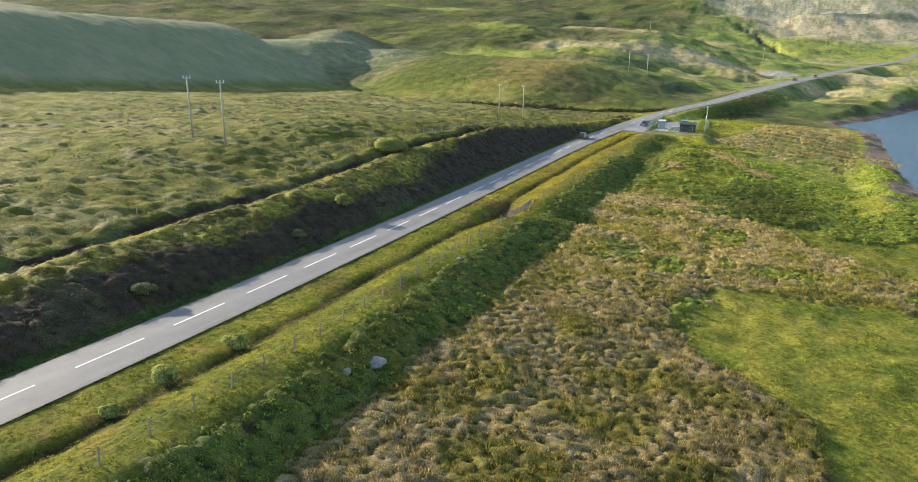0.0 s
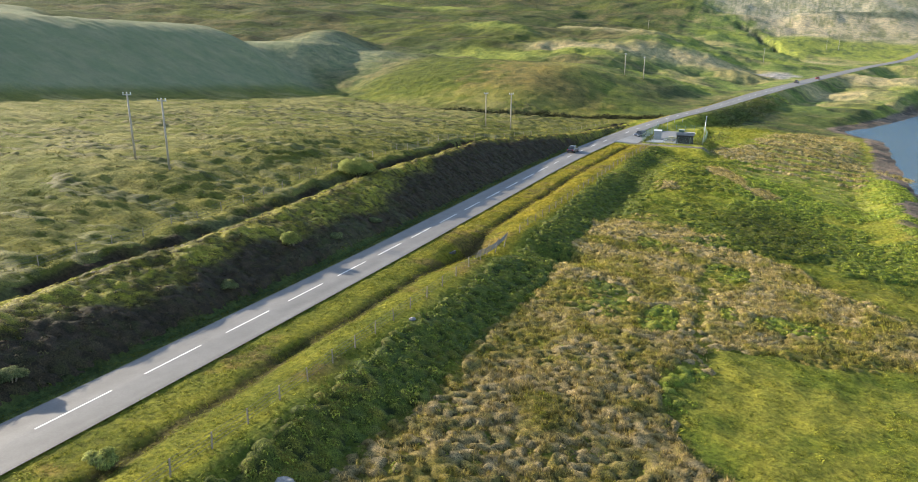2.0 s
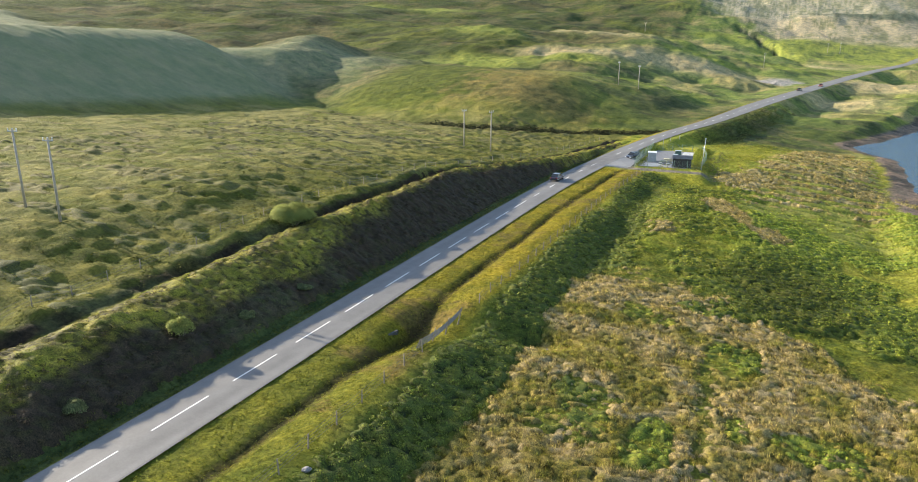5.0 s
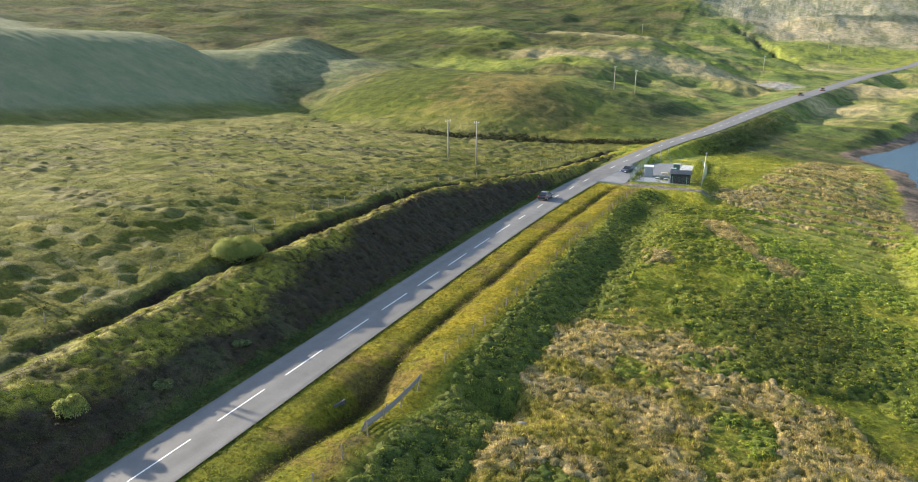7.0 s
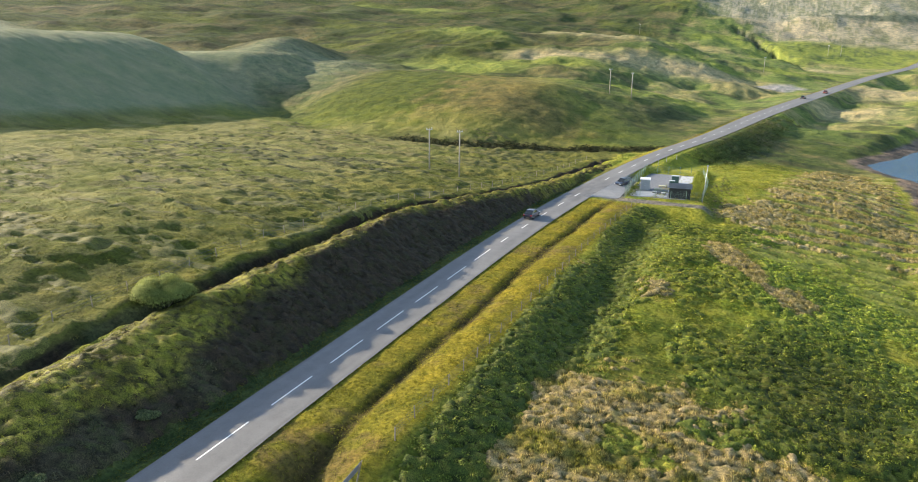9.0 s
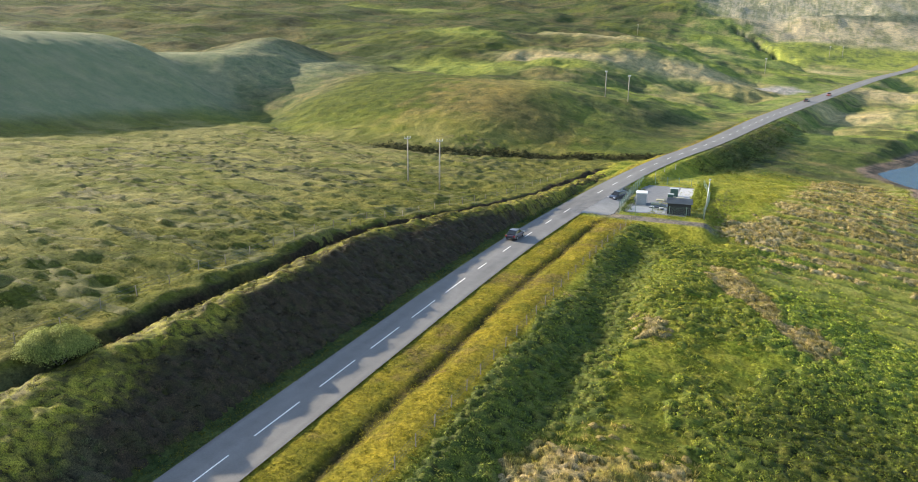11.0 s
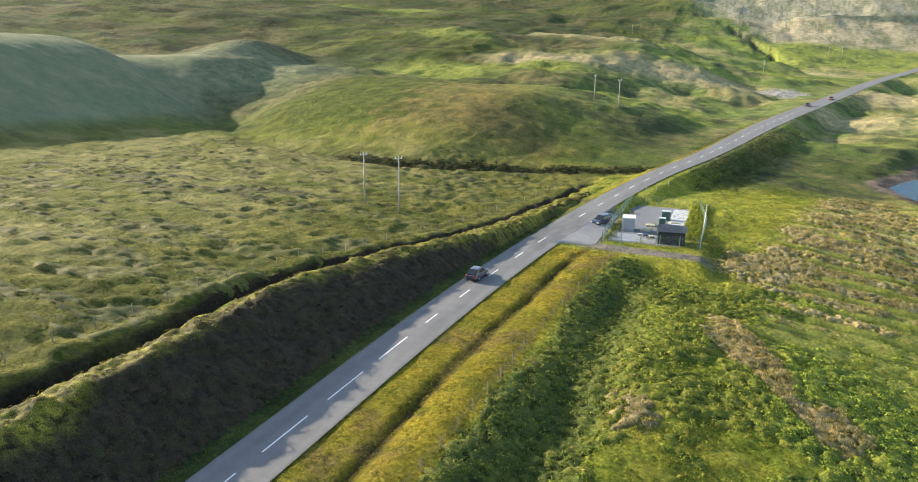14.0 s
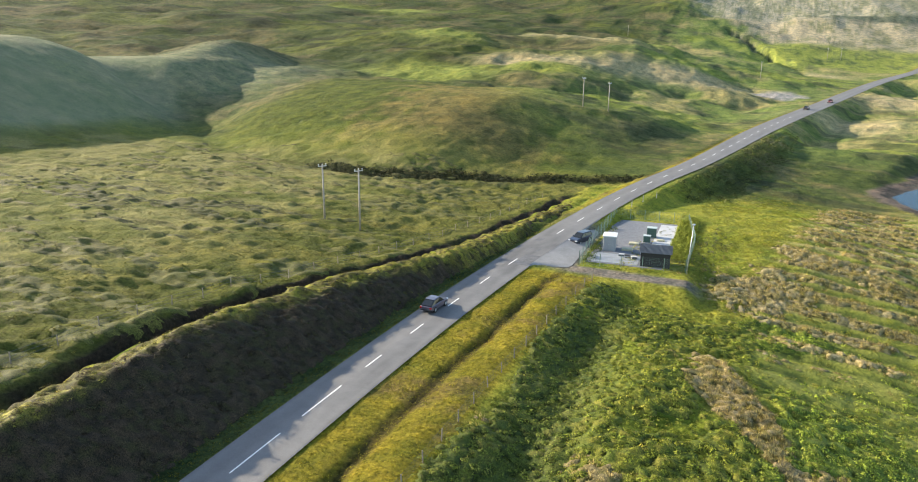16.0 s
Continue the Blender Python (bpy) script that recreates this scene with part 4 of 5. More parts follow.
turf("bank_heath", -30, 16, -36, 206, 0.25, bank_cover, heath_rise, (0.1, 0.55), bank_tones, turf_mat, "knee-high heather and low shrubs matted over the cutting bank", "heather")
heathers = [leaf_clump(24, 0.36, 0.18, 0.065) for _ in range(6)]
x, y = scatter(-30, 14, -34, 175, 0.62, lambda x, y: 0.8 * zones(x, y)["heath"] * ss(2.2, 3.2, np.abs(x - road_x(y) - trench_d(y)) + 1.2))
# Sprigs brown by nature, toned down with the bank's shade.
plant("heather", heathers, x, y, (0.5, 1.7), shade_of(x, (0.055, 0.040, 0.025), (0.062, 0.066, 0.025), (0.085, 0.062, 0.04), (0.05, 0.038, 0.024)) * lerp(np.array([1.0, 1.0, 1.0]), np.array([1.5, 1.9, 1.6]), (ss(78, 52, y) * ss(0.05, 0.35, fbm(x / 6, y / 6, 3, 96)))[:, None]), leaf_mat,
      "dark brown heather sprigs on the cutting bank", "heather", sink=0.03, over=heath_rise(x, y, bank_cover(x, y))[0])
x, y = scatter(-30, 14, -34, 205, 0.58, lambda x, y: 0.9 * zones(x, y)["crest"])
plant("crest_heath", heathers, x, y, (0.5, 1.2), shade_of(x, (0.30, 0.29, 0.04), (0.17, 0.18, 0.03), (0.36, 0.32, 0.06), (0.09, 0.075, 0.035), (0.12, 0.10, 0.04)) * lerp(1.15, 0.55, ss(-0.1, 0.35, fbm(x / 3.5, y / 3.5, 3, 98)))[:, None], leaf_mat,
      "bright green low shrubs along the crest of the bank", "shrubs", sink=0.03, over=heath_rise(x, y, bank_cover(x, y))[0])
def moor_cover(x, y):
    return zones(x, y)["moor"] * ss(0.02, 0.3, fbm(x / 9, y / 3, 3, 91)) * (1 - 0.35 * ss(20, 55, trench_d(y) + road_x(y) - x))


def moor_rise(x, y, cover):
    h, key = hummocks(x * 0.55, y * 1.5, 1.0, 341)
    return 0.15 * h * ss(0.3, 0.7, cover + 0.5 * (key - 0.5)), h, key


def moor_tones(x, y, key, up):
    away = ss(8, 45, trench_d(y) + road_x(y) - x)[:, None]
    top = lerp(palette(key, (0.15, 0.16, 0.03), (0.10, 0.105, 0.025), (0.19, 0.18, 0.04), (0.13, 0.14, 0.028)), palette(key, (0.20, 0.185, 0.05), (0.12, 0.115, 0.035), (0.22, 0.195, 0.06), (0.15, 0.145, 0.04)), away)
    # Feet of the hummocks get a darker tint, painted as shade.
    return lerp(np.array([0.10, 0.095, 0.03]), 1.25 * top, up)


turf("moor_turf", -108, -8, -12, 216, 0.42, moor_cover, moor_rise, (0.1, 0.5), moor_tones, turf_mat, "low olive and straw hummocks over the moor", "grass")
moor_tufts = [mop(14, 0.50, 0.20, 0.022, 0.40) for _ in range(5)]
x, y = scatter(-105, -8, -10, 215, 0.95, lambda x, y: 0.8 * zones(x, y)["moor"] * (0.25 + 0.75 * ss(-0.1, 0.3, fbm(x / 7, y / 4, 3, 91))) * (1 - 0.6 * ss(20, 55, trench_d(y) + road_x(y) - x)))
away = ss(8, 45, trench_d(y) + road_x(y) - x)[:, None]
plant("moor_grass", moor_tufts, x, y, (0.4, 1.2), lerp(shade_of(x, (0.19, 0.20, 0.04), (0.13, 0.145, 0.03), (0.23, 0.22, 0.055)), shade_of(x, (0.24, 0.22, 0.07), (0.17, 0.17, 0.045)), away), grass_mat,
      "rough moor grass in olive and straw tufts", "grass", over=0.6 * moor_rise(x, y, moor_cover(x, y))[0])
x, y = scatter(-130, 14, 195, 275, 1.0, lambda x, y: 0.9 * ss(0.25, 0.7, zones(x, y)["burn"]))
scrub = [leaf_clump(40, 0.5, 0.4, 0.1) for _ in range(5)]
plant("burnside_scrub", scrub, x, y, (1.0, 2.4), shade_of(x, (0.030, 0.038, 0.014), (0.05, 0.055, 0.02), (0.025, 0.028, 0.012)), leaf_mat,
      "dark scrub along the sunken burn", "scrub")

x, y = scatter(12, 80, 205, 400, 1.1, lambda x, y: 0.8 * ss(4.5, 6, x - road_x(y)) * ss(17, 10, x - road_x(y) + 3 * fbm(x / 6, y / 6, 2, 99)) * ss(203, 212, y) * ss(330, 270, y))
plant("embankment_scrub", scrub, x, y, (0.9, 2.2), shade_of(x, (0.12, 0.15, 0.035), (0.16, 0.19, 0.05), (0.09, 0.11, 0.03), (0.20, 0.21, 0.07)), leaf_mat,
      "dark green scrub down the road embankment", "scrub")


# ---- things ----
def ground_z(x, y):
    return float(height(np.array([float(x)]), np.array([float(y)]))[0])


def empty(name, m):
    ob = new(name)
    ob.matrix_world = m
    return ob


wood = plain("weathered_wood", (0.36, 0.32, 0.26), 0.85, 0, 0.15, 2)
post_wood = plain("grey_post_wood", (0.24, 0.20, 0.15), 0.9, 0, 0.2, 4)
porcelain = plain("insulator", (0.75, 0.76, 0.74), 0.3, 0, 0.03, 3)
wire_mat = plain("wire", (0.12, 0.12, 0.12), 0.5, 0.6, 0.1, 4)
galvanised = plain("galvanised_steel", (0.42, 0.44, 0.45), 0.45, 0.7, 0.08, 3)


def utility_pole(h, cross=True):
    ob = empty("utility_pole", Matrix())
    bm = bmesh.new()
    rod(bm, (0, 0, -0.4), (0, 0, h), 0.17, 0.12, 10)
    part("shaft", bm, wood, ob, smooth=True)
    if cross:
        bm = bmesh.new()
        box(bm, -0.75, 0.75, -0.06, 0.06, h - 0.35, h - 0.22, 0.01)
        part("crossarm", bm, galvanised, ob)
        for x in (-0.66, 0, 0.66):
            bm = bmesh.new()
            rod(bm, (x, 0, h - 0.22), (x, 0, h + 0.02), 0.05, 0.04)
            rod(bm, (x, 0, h + 0.02), (x, 0, h + 0.10), 0.085, 0.06)
            part("insulator", bm, porcelain, ob, "white porcelain insulator")
    return tagged(ob, "weathered wooden power pole with crossarm standing on the moor", "power pole", "power poles")


POLES = ((-45.9, 43.7, 17.3, -1.0, 8), (-37.4, 41.8, 16.8, -0.6, 8), (-29.9, 152.8, 11.8, 0.0, 60), (-21.5, 150.0, 12.0, 0.3, 60), (-14, 281, 0, 0, 60), (-6, 282, 0, 0, 60),
         (41, 500, 0, 0, 40), (95, 738, 0, 0, 40), (106, 745, 0, 0, 40), (-70, 724, 0, 0, 40))
for x, y, top, tilt, turn in POLES:
    z = ground_z(x, y)
    utility_pole(top - z if top else 9.0).matrix_world = pose(x, y, z, 0, tilt, turn)


def shrub(name, x, y, r, h, colours, label):
    """A bush: short stems and a loose crown of leaves in several lobes."""
    z = ground_z(x, y)
    ob = empty(name, Matrix.Translation((x, y, z)))
    bm = bmesh.new()
    for k in range(6):
        a = k * 1.05 + x
        rod(bm, (0.1 * math.cos(a), 0.1 * math.sin(a), -0.2), (0.55 * r * math.cos(a), 0.55 * r * math.sin(a), h * 0.6), 0.05, 0.02, 5)
    part("stems", bm, post_wood, ob)
    co, tri = [], []
    total = 0
    for k in range(11):
        a = rng.uniform(0, 2 * np.pi)
        q = r * 0.62 * np.sqrt(rng.uniform(0, 1))
        c, t = leaf_clump(int(420 * max(1, r / 1.3) ** 2), r * 0.48, h * 0.42, 0.075)
        co.append(c + np.array([q * np.cos(a), q * np.sin(a), h * rng.uniform(0.12, 0.56)]))
        tri.append(t + total)
        total += len(c)
    cr = fast_mesh("crown", np.concatenate(co), np.concatenate(tri), leaf_mat)
    mid = np.concatenate(co) * np.array([1 / r, 1 / r, 1 / h])
    soft_normals(cr, mid + np.array([0, 0, 0.15]) + 0.55 * rng.normal(size=mid.shape))
    tint_layer(cr, shade_of(np.zeros(total), *colours))
    cr.parent = ob
    return tagged(ob, label, "bush", "bushes by the road")


GORSE = ((0.30, 0.35, 0.085), (0.38, 0.42, 0.13), (0.23, 0.28, 0.065))
# Grey-green leaves lowered in tone to carry the bank's shade.
WILLOW = ((0.16, 0.20, 0.08), (0.23, 0.26, 0.12), (0.11, 0.145, 0.06))
for x, y, r, h, col, text in (
        (-17.0, 60.5, 3.2, 3.2, GORSE, "rounded bright green bush at the lip of the bank"),
        (-7.6, 29.6, 1.3, 1.9, GORSE, "pale green willow bush on the dark bank"),
        (-5.8, -6.0, 1.1, 1.2, WILLOW, "grey-green bush at the foot of the bank"),
        (-6.2, 37.0, 0.9, 1.0, WILLOW, "small grey-green bush at the foot of the bank"),
        (-6.0, 17.0, 1.1, 1.1, WILLOW, "small grey-green bush at the foot of the bank"),
        (7.2, -10.0, 1.0, 1.1, GORSE, "yellow-green bush on the grassy verge"),
        (7.2, -16.8, 1.1, 1.3, GORSE, "yellow-green bush on the grassy verge"),
        (7.4, -21.5, 0.7, 0.8, GORSE, "small yellow-green bush on the grassy verge"),
        (-6.2, 47.0, 1.0, 0.9, WILLOW, "grey-green bush low on the dark bank")):
    shrub("bush", x, y, r, h, col, text)


def boulder(x, y, r, seed, mat, label):
    bm = bmesh.new()
    bmesh.ops.create_icosphere(bm, subdivisions=3, radius=r)
    for v in bm.verts:
        q = v.co.normalized()
        k = 1 + 0.28 * noise.noise(q * 1.6 + Vector((seed, 0, 0))) + 0.10 * noise.noise(q * 5 + Vector((0, seed, 0)))
        v.co = Vector((v.co.x * k * 1.25, v.co.y * k, v.co.z * k * 0.72))
    ob = part("boulder", bm, mat, smooth=False)
    ob.matrix_world = pose(x, y, ground_z(x, y) + r * 0.32, 0, 0, seed * 50)
    return tagged(ob, label, "rock", "field rocks")


rock_mat = plain("pale_rock", (0.22, 0.21, 0.21), 0.9, 0, 0.2, 1.5, 0.03)
for k, (x, y, r) in enumerate(((17.3, -6.2, 0.6), (16.4, -9.2, 0.42), (21.5, 50.0, 0.45), (13.9, 18.0, 0.26))):
    boulder(x, y, r, k + 1.3, rock_mat, "pale grey boulder among the bracken")


def wire_fence(name, points, post_h, gap, wires, label, lean=0.0):
    """Posts and strained wires along a line of places on the ground."""
    ob = empty(name, Matrix.Translation((points[0][0], points[0][1], 0)))
    base = Vector((points[0][0], points[0][1], 0))
    tops = []
    bm = bmesh.new()
    rod(bm, (0, 0, -0.4), (0, 0, post_h), 0.06, 0.05, 6)
    me = None
    for (xa, ya), (xb, yb) in zip(points[:-1], points[1:]):
        k = max(1, round(math.hypot(xb - xa, yb - ya) / gap))
        for j in range(k):
            x, y = lerp(xa, xb, j / k), lerp(ya, yb, j / k)
            z = ground_z(x, y)
            tops.append(Vector((x, y, z)) - base)
            if me is None:
                p = part("post", bm, post_wood, ob)
                me = p.data
            else:
                p = new("post", me)
                p.parent = ob
            p.matrix_basis = pose(x - base.x, y - base.y, z, random.uniform(-3, 3), random.uniform(-3, 3), random.uniform(0, 90))
    for w in range(wires):
        hgt = post_h * (0.25 + 0.72 * w / max(1, wires - 1))
        bm = bmesh.new()
        for a, b in zip(tops[:-1], tops[1:]):
            rod(bm, a + Vector((0, 0, hgt)), b + Vector((0, 0, hgt)), 0.012, 0.012, 3)
        part("wire", bm, wire_mat, ob)
    return tagged(ob, label, "fence")


wire_fence("field_fence", [(float(road_x(y)) + 12.4, y) for y in (-40, -10, 20, 42)], 1.15, 3.4, 4, "old wire fence with grey posts along the bracken slope")
wire_fence("field_fence", [(float(road_x(y)) + 12.4, y) for y in (53, 80, 110, 130, 147)], 1.15, 3.4, 4, "old wire fence with grey posts above the bracken slope")
wire_fence("moor_fence", [(float(road_x(y)) + float(trench_d(y)) - 4.6, y) for y in (-30, 0, 30, 60, 90, 115, 135, 150, 170, 198)], 1.1, 4.2, 3, "old wire fence with leaning posts on the moor edge")

# hurdle across the gap above the hollow
slat_grey = plain("weathered_slats", (0.17, 0.165, 0.155), 0.85, 0, 0.15, 2)
hurdle = empty("slatted_hurdle", pose(11.9, 38.6, -0.32, 0, 0, 1))
for k in range(7):
    bm = bmesh.new()
    pts = [Vector((0.0 + 0.6 * f + 0.12 * k * 0.55, 9.4 * f, 0.15 * k + 0.35 - 0.35 * math.sin(math.pi * f))) for f in (0, 0.25, 0.5, 0.75, 1.0)]
    for a, b_ in zip(pts[:-1], pts[1:]):
        rod(bm, a, b_, 0.038, 0.038, 5)
    part("rail", bm, slat_grey, hurdle)
for f in (0.02, 0.34, 0.66, 0.98):
    bm = bmesh.new()
    rod(bm, (0.6 * f, 9.4 * f, -0.6), (0.6 * f + 0.45, 9.4 * f, 1.3), 0.07, 0.06, 6)
    part("post", bm, post_wood, hurdle)
tagged(hurdle, "grey slatted hurdle leaning above a dark hollow", "fence")
concrete = plain("pale_concrete", (0.34, 0.335, 0.32), 0.85, 0, 0.1, 1.2, 0.01)
bm = bmesh.new()
box(bm, -0.8, 0.8, -0.12, 0.12, -1.5, -0.55, 0.03)
# Concrete colour taken down to paint the shade inside the ditch.
headwall = part("culvert_headwall", bm, plain("shaded_concrete", (0.07, 0.07, 0.065), 0.9, 0, 0.2, 1.5))
headwall.matrix_world = pose(6.6, 44.0, ground_z(5.2, 44.0), 0, 0, 80)
tagged(headwall, "low concrete culvert headwall sunk in the ditch", "wall")

# ---- utility compound ----
PAD = 0.35
gravel = plain("grey_gravel", (0.15, 0.158, 0.17), 0.95, 0, 0.16, 1.5, 0.03)
slab_grey = plain("slab_concrete", (0.25, 0.27, 0.29), 0.8, 0, 0.12, 0.8, 0.01)
white_slab = plain("white_concrete", (0.42, 0.43, 0.43), 0.75, 0, 0.08, 0.8)
black_wall = plain("black_cladding", (0.022, 0.022, 0.024), 0.6, 0, 0.1, 2)
kiosk_mat = plain("grey_kiosk", (0.30, 0.31, 0.31), 0.5, 0, 0.06, 1)
kiosk_top = plain("white_kiosk_roof", (0.62, 0.63, 0.62), 0.45, 0, 0.04, 1)
green_paint = plain("green_cabinet_paint", (0.05, 0.10, 0.08), 0.45, 0, 0.08, 2)
pale_green = plain("pale_cabinet_top", (0.40, 0.46, 0.44), 0.45, 0, 0.08, 2)
fence_green = plain("green_fence_steel", (0.22, 0.30, 0.24), 0.5, 0.3, 0.08, 2)
sand = plain("sandstone_cover", (0.42, 0.39, 0.26), 0.85, 0, 0.08, 2)

yard = empty("yard", Matrix.Translation((0, 0, PAD)))
bm = bmesh.new()
box(bm, 14.6, 25.6, 152.6, 181.0, -0.3, 0.04)
part("gravel_bed", bm, gravel, yard)
bm = bmesh.new()
box(bm, 15.2, 22.0, 153.2, 158.0, -0.2, 0.09, 0.02)
part("concrete_apron", bm, slab_grey, yard)
bm = bmesh.new()
box(bm, 22.6, 25.5, 160.0, 179.5, -0.2, 0.14, 0.02)
part("white_slab", bm, white_slab, yard, "pale concrete slab")
tagged(yard, "grey gravel yard with concrete slabs inside a fence", "yard", kind="structure")

shed = empty("shed", pose(24.4, 154.9, PAD, 0, 0, 4))
bm = bmesh.new()
box(bm, -2.05, 2.05, -1.5, 1.5, 0, 2.15)
part("wall", bm, black_wall, shed)
bm = bmesh.new()
n_ = 28
vs = []
for j, yy in enumerate((-1.75, 1.75)):
    for i in range(2 * n_ + 1):
        xx = -2.3 + 4.6 * i / (2 * n_)
        vs.append(bm.verts.new((xx, yy, 2.12 + (0.42 if j else 0) + (0.035 if i % 2 else 0))))
row = 2 * n_ + 1
for i in range(row - 1):
    bm.faces.new((vs[i], vs[i + 1], vs[row + i + 1], vs[row + i]))
bmesh.ops.solidify(bm, geom=bm.faces[:], thickness=0.03)
part("roof", bm, plain("dark_roof_sheet", (0.10, 0.11, 0.12), 0.4, 0.4, 0.1, 1.5), shed, "dark corrugated sheet roof")
bm = bmesh.new()
box(bm, -2.05, 2.05, 1.42, 1.5, 2.15, 2.5)
part("back_wall", bm, black_wall, shed)
bm = bmesh.new()
box(bm, -0.5, 0.5, 1.5, 1.56, 0.05, 2.0, 0.01)
part("door", bm, black_wall, shed)
tagged(shed, "black clad shed with dark corrugated sloping roof in the yard", "shed")

kiosk = empty("kiosk", pose(16.8, 160.6, PAD, 0, 0, 6))
bm = bmesh.new()
box(bm, -0.95, 0.95, -1.2, 1.2, 0, 2.25, 0.03)
part("body", bm, kiosk_mat, kiosk)
bm = bmesh.new()
vs = box(bm, -1.08, 1.08, -1.33, 1.33, 2.25, 2.42, 0.03)
part("roof", bm, kiosk_top, kiosk, "white flat roof cap")
for x0 in (-0.9, 0.02):
    bm = bmesh.new()
    box(bm, x0, x0 + 0.88, -1.235, -1.2, 0.1, 2.1, 0.01)
    d_ = part("door", bm, kiosk_mat, kiosk)
    bm = bmesh.new()
    box(bm, x0 + (0.74 if x0 < 0 else 0.06), x0 + (0.80 if x0 < 0 else 0.12), -1.27, -1.235, 1.0, 1.18)
    part("handle", bm, galvanised, d_)
tagged(kiosk, "grey equipment kiosk with white roof beside the fence", "kiosk")

for x, y, w, dp, h in ((22.0, 170.2, 1.5, 1.2, 1.7), (21.7, 166.6, 1.1, 0.9, 1.2)):
    cab = empty("control_cabinet", pose(x, y, PAD, 0, 0, 3))
    bm = bmesh.new()
    box(bm, -w / 2 - 0.1, w / 2 + 0.1, -dp / 2 - 0.1, dp / 2 + 0.1, 0, 0.18, 0.02)
    part("plinth", bm, concrete, cab)
    bm = bmesh.new()
    box(bm, -w / 2, w / 2, -dp / 2, dp / 2, 0.18, h, 0.03)
    part("body", bm, green_paint, cab)
    bm = bmesh.new()
    box(bm, -w / 2 - 0.05, w / 2 + 0.05, -dp / 2 - 0.05, dp / 2 + 0.05, h, h + 0.08, 0.02)
    part("lid", bm, pale_green, cab, "pale green lid")
    bm = bmesh.new()
    box(bm, -w / 2 + 0.05, w / 2 - 0.05, -dp / 2 - 0.025, -dp / 2, 0.25, h - 0.08, 0.01)
    part("door", bm, green_paint, cab)
    tagged(cab, "dark green control cabinet with pale lid on a plinth", "cabinet", "control cabinets")
for x, y, w, dp, mat, text in ((19.9, 164.8, 1.5, 1.1, sand, "sandy concrete chamber cover in the gravel"), (19.5, 161.0, 1.7, 1.3, sand, "sandy concrete chamber cover in the gravel"),
                               (22.3, 160.2, 1.4, 1.2, white_slab, "white concrete chamber cover on the gravel"), (23.7, 168.2, 1.3, 1.0, sand, "sandy concrete chamber cover on the slab")):
    ob = empty("chamber_cover", pose(x, y, PAD + 0.02, 0, 0, 5))
    bm = bmesh.new()
    box(bm, -w / 2, w / 2, -dp / 2, dp / 2, 0, 0.28, 0.03)
    part("surround", bm, mat, ob)
    bm = bmesh.new()
    box(bm, -w / 2 + 0.2, w / 2 - 0.2, -dp / 2 + 0.15, dp / 2 - 0.15, 0.28, 0.33, 0.01)
    part("lid", bm, galvanised if mat is white_slab else mat, ob)
    tagged(ob, text, "chamber cover", "chamber covers")
for k in range(3):
    ob = empty("pallet_stack", pose(19.2 + 0.95 * k, 157.2 - 0.35 * k, PAD + 0.08, 0, 0, 12 * k))
    for j in range(3):
        bm = bmesh.new()
        box(bm, -0.4, 0.4, -0.35, 0.35, 0.13 * j, 0.13 * j + 0.11, 0.01)
        part("slab", bm, black_wall if (j + k) % 2 else white_slab, ob)
    tagged(ob, "small stack of dark and white slabs on the concrete", "slabs", "slab stacks")


def mesh_fence(points, h, label):
    ob = empty("mesh_fence", Matrix.Translation((0, 0, PAD)))
    post = None
    for (xa, ya), (xb, yb) in zip(points[:-1], points[1:]):
        n_ = max(1, round(math.hypot(xb - xa, yb - ya) / 2.7))
        for j in range(n_ + 1):
            x, y = lerp(xa, xb, j / n_), lerp(ya, yb, j / n_)
            if post is None:
                bm = bmesh.new()
                box(bm, -0.045, 0.045, -0.045, 0.045, -0.6, h, 0.008)
                post = part("post", bm, fence_green, ob)
                p = post
            else:
                p = new("post", post.data)
                p.parent = ob
            p.location = (x, y, 0)
        bm = bmesh.new()
        L = math.hypot(xb - xa, yb - ya)
        for k in range(9):
            z = 0.1 + (h - 0.2) * k / 8
            rod(bm, (xa, ya, z), (xb, yb, z), 0.006, 0.006, 3)
        k = int(L / 0.3)
        for j in range(k):
            x, y = lerp(xa, xb, (j + 0.5) / k), lerp(ya, yb, (j + 0.5) / k)
            rod(bm, (x, y, 0.1), (x, y, h - 0.1), 0.005, 0.005, 3)
        part("mesh_panel", bm, fence_green, ob)
    return tagged(ob, label, "fence")


mesh_fence([(14.2, 150.6), (13.9, 166.0), (14.2, 182.2)], 2.2, "green steel mesh fence between yard and road")
mesh_fence([(14.2, 150.6), (28.8, 152.6), (29.0, 168), (27.0, 182.4), (14.2, 182.2)], 1.9, "green steel mesh fence round the yard")
for x, y in ((16.2, 187.0), (17.6, 192.0), (19.5, 198.0)):
    bm = bmesh.new()
    rod(bm, (0, 0, -0.3), (0, 0, 1.3), 0.06, 0.05, 8)
    ob = part("marker_post", bm, concrete)
    ob.matrix_world = pose(x, y, ground_z(x, y))
    tagged(ob, "short pale marker post beside the road", "post", "marker posts")

lamp = empty("yard_lamp", pose(29.0, 151.8, ground_z(29.0, 151.8), 1.5, 3.0, 0))
bm = bmesh.new()
rod(bm, (0, 0, -0.3), (0, 0, 7.3), 0.09, 0.06, 8)
part("column", bm, galvanised, lamp, smooth=True)
bm = bmesh.new()
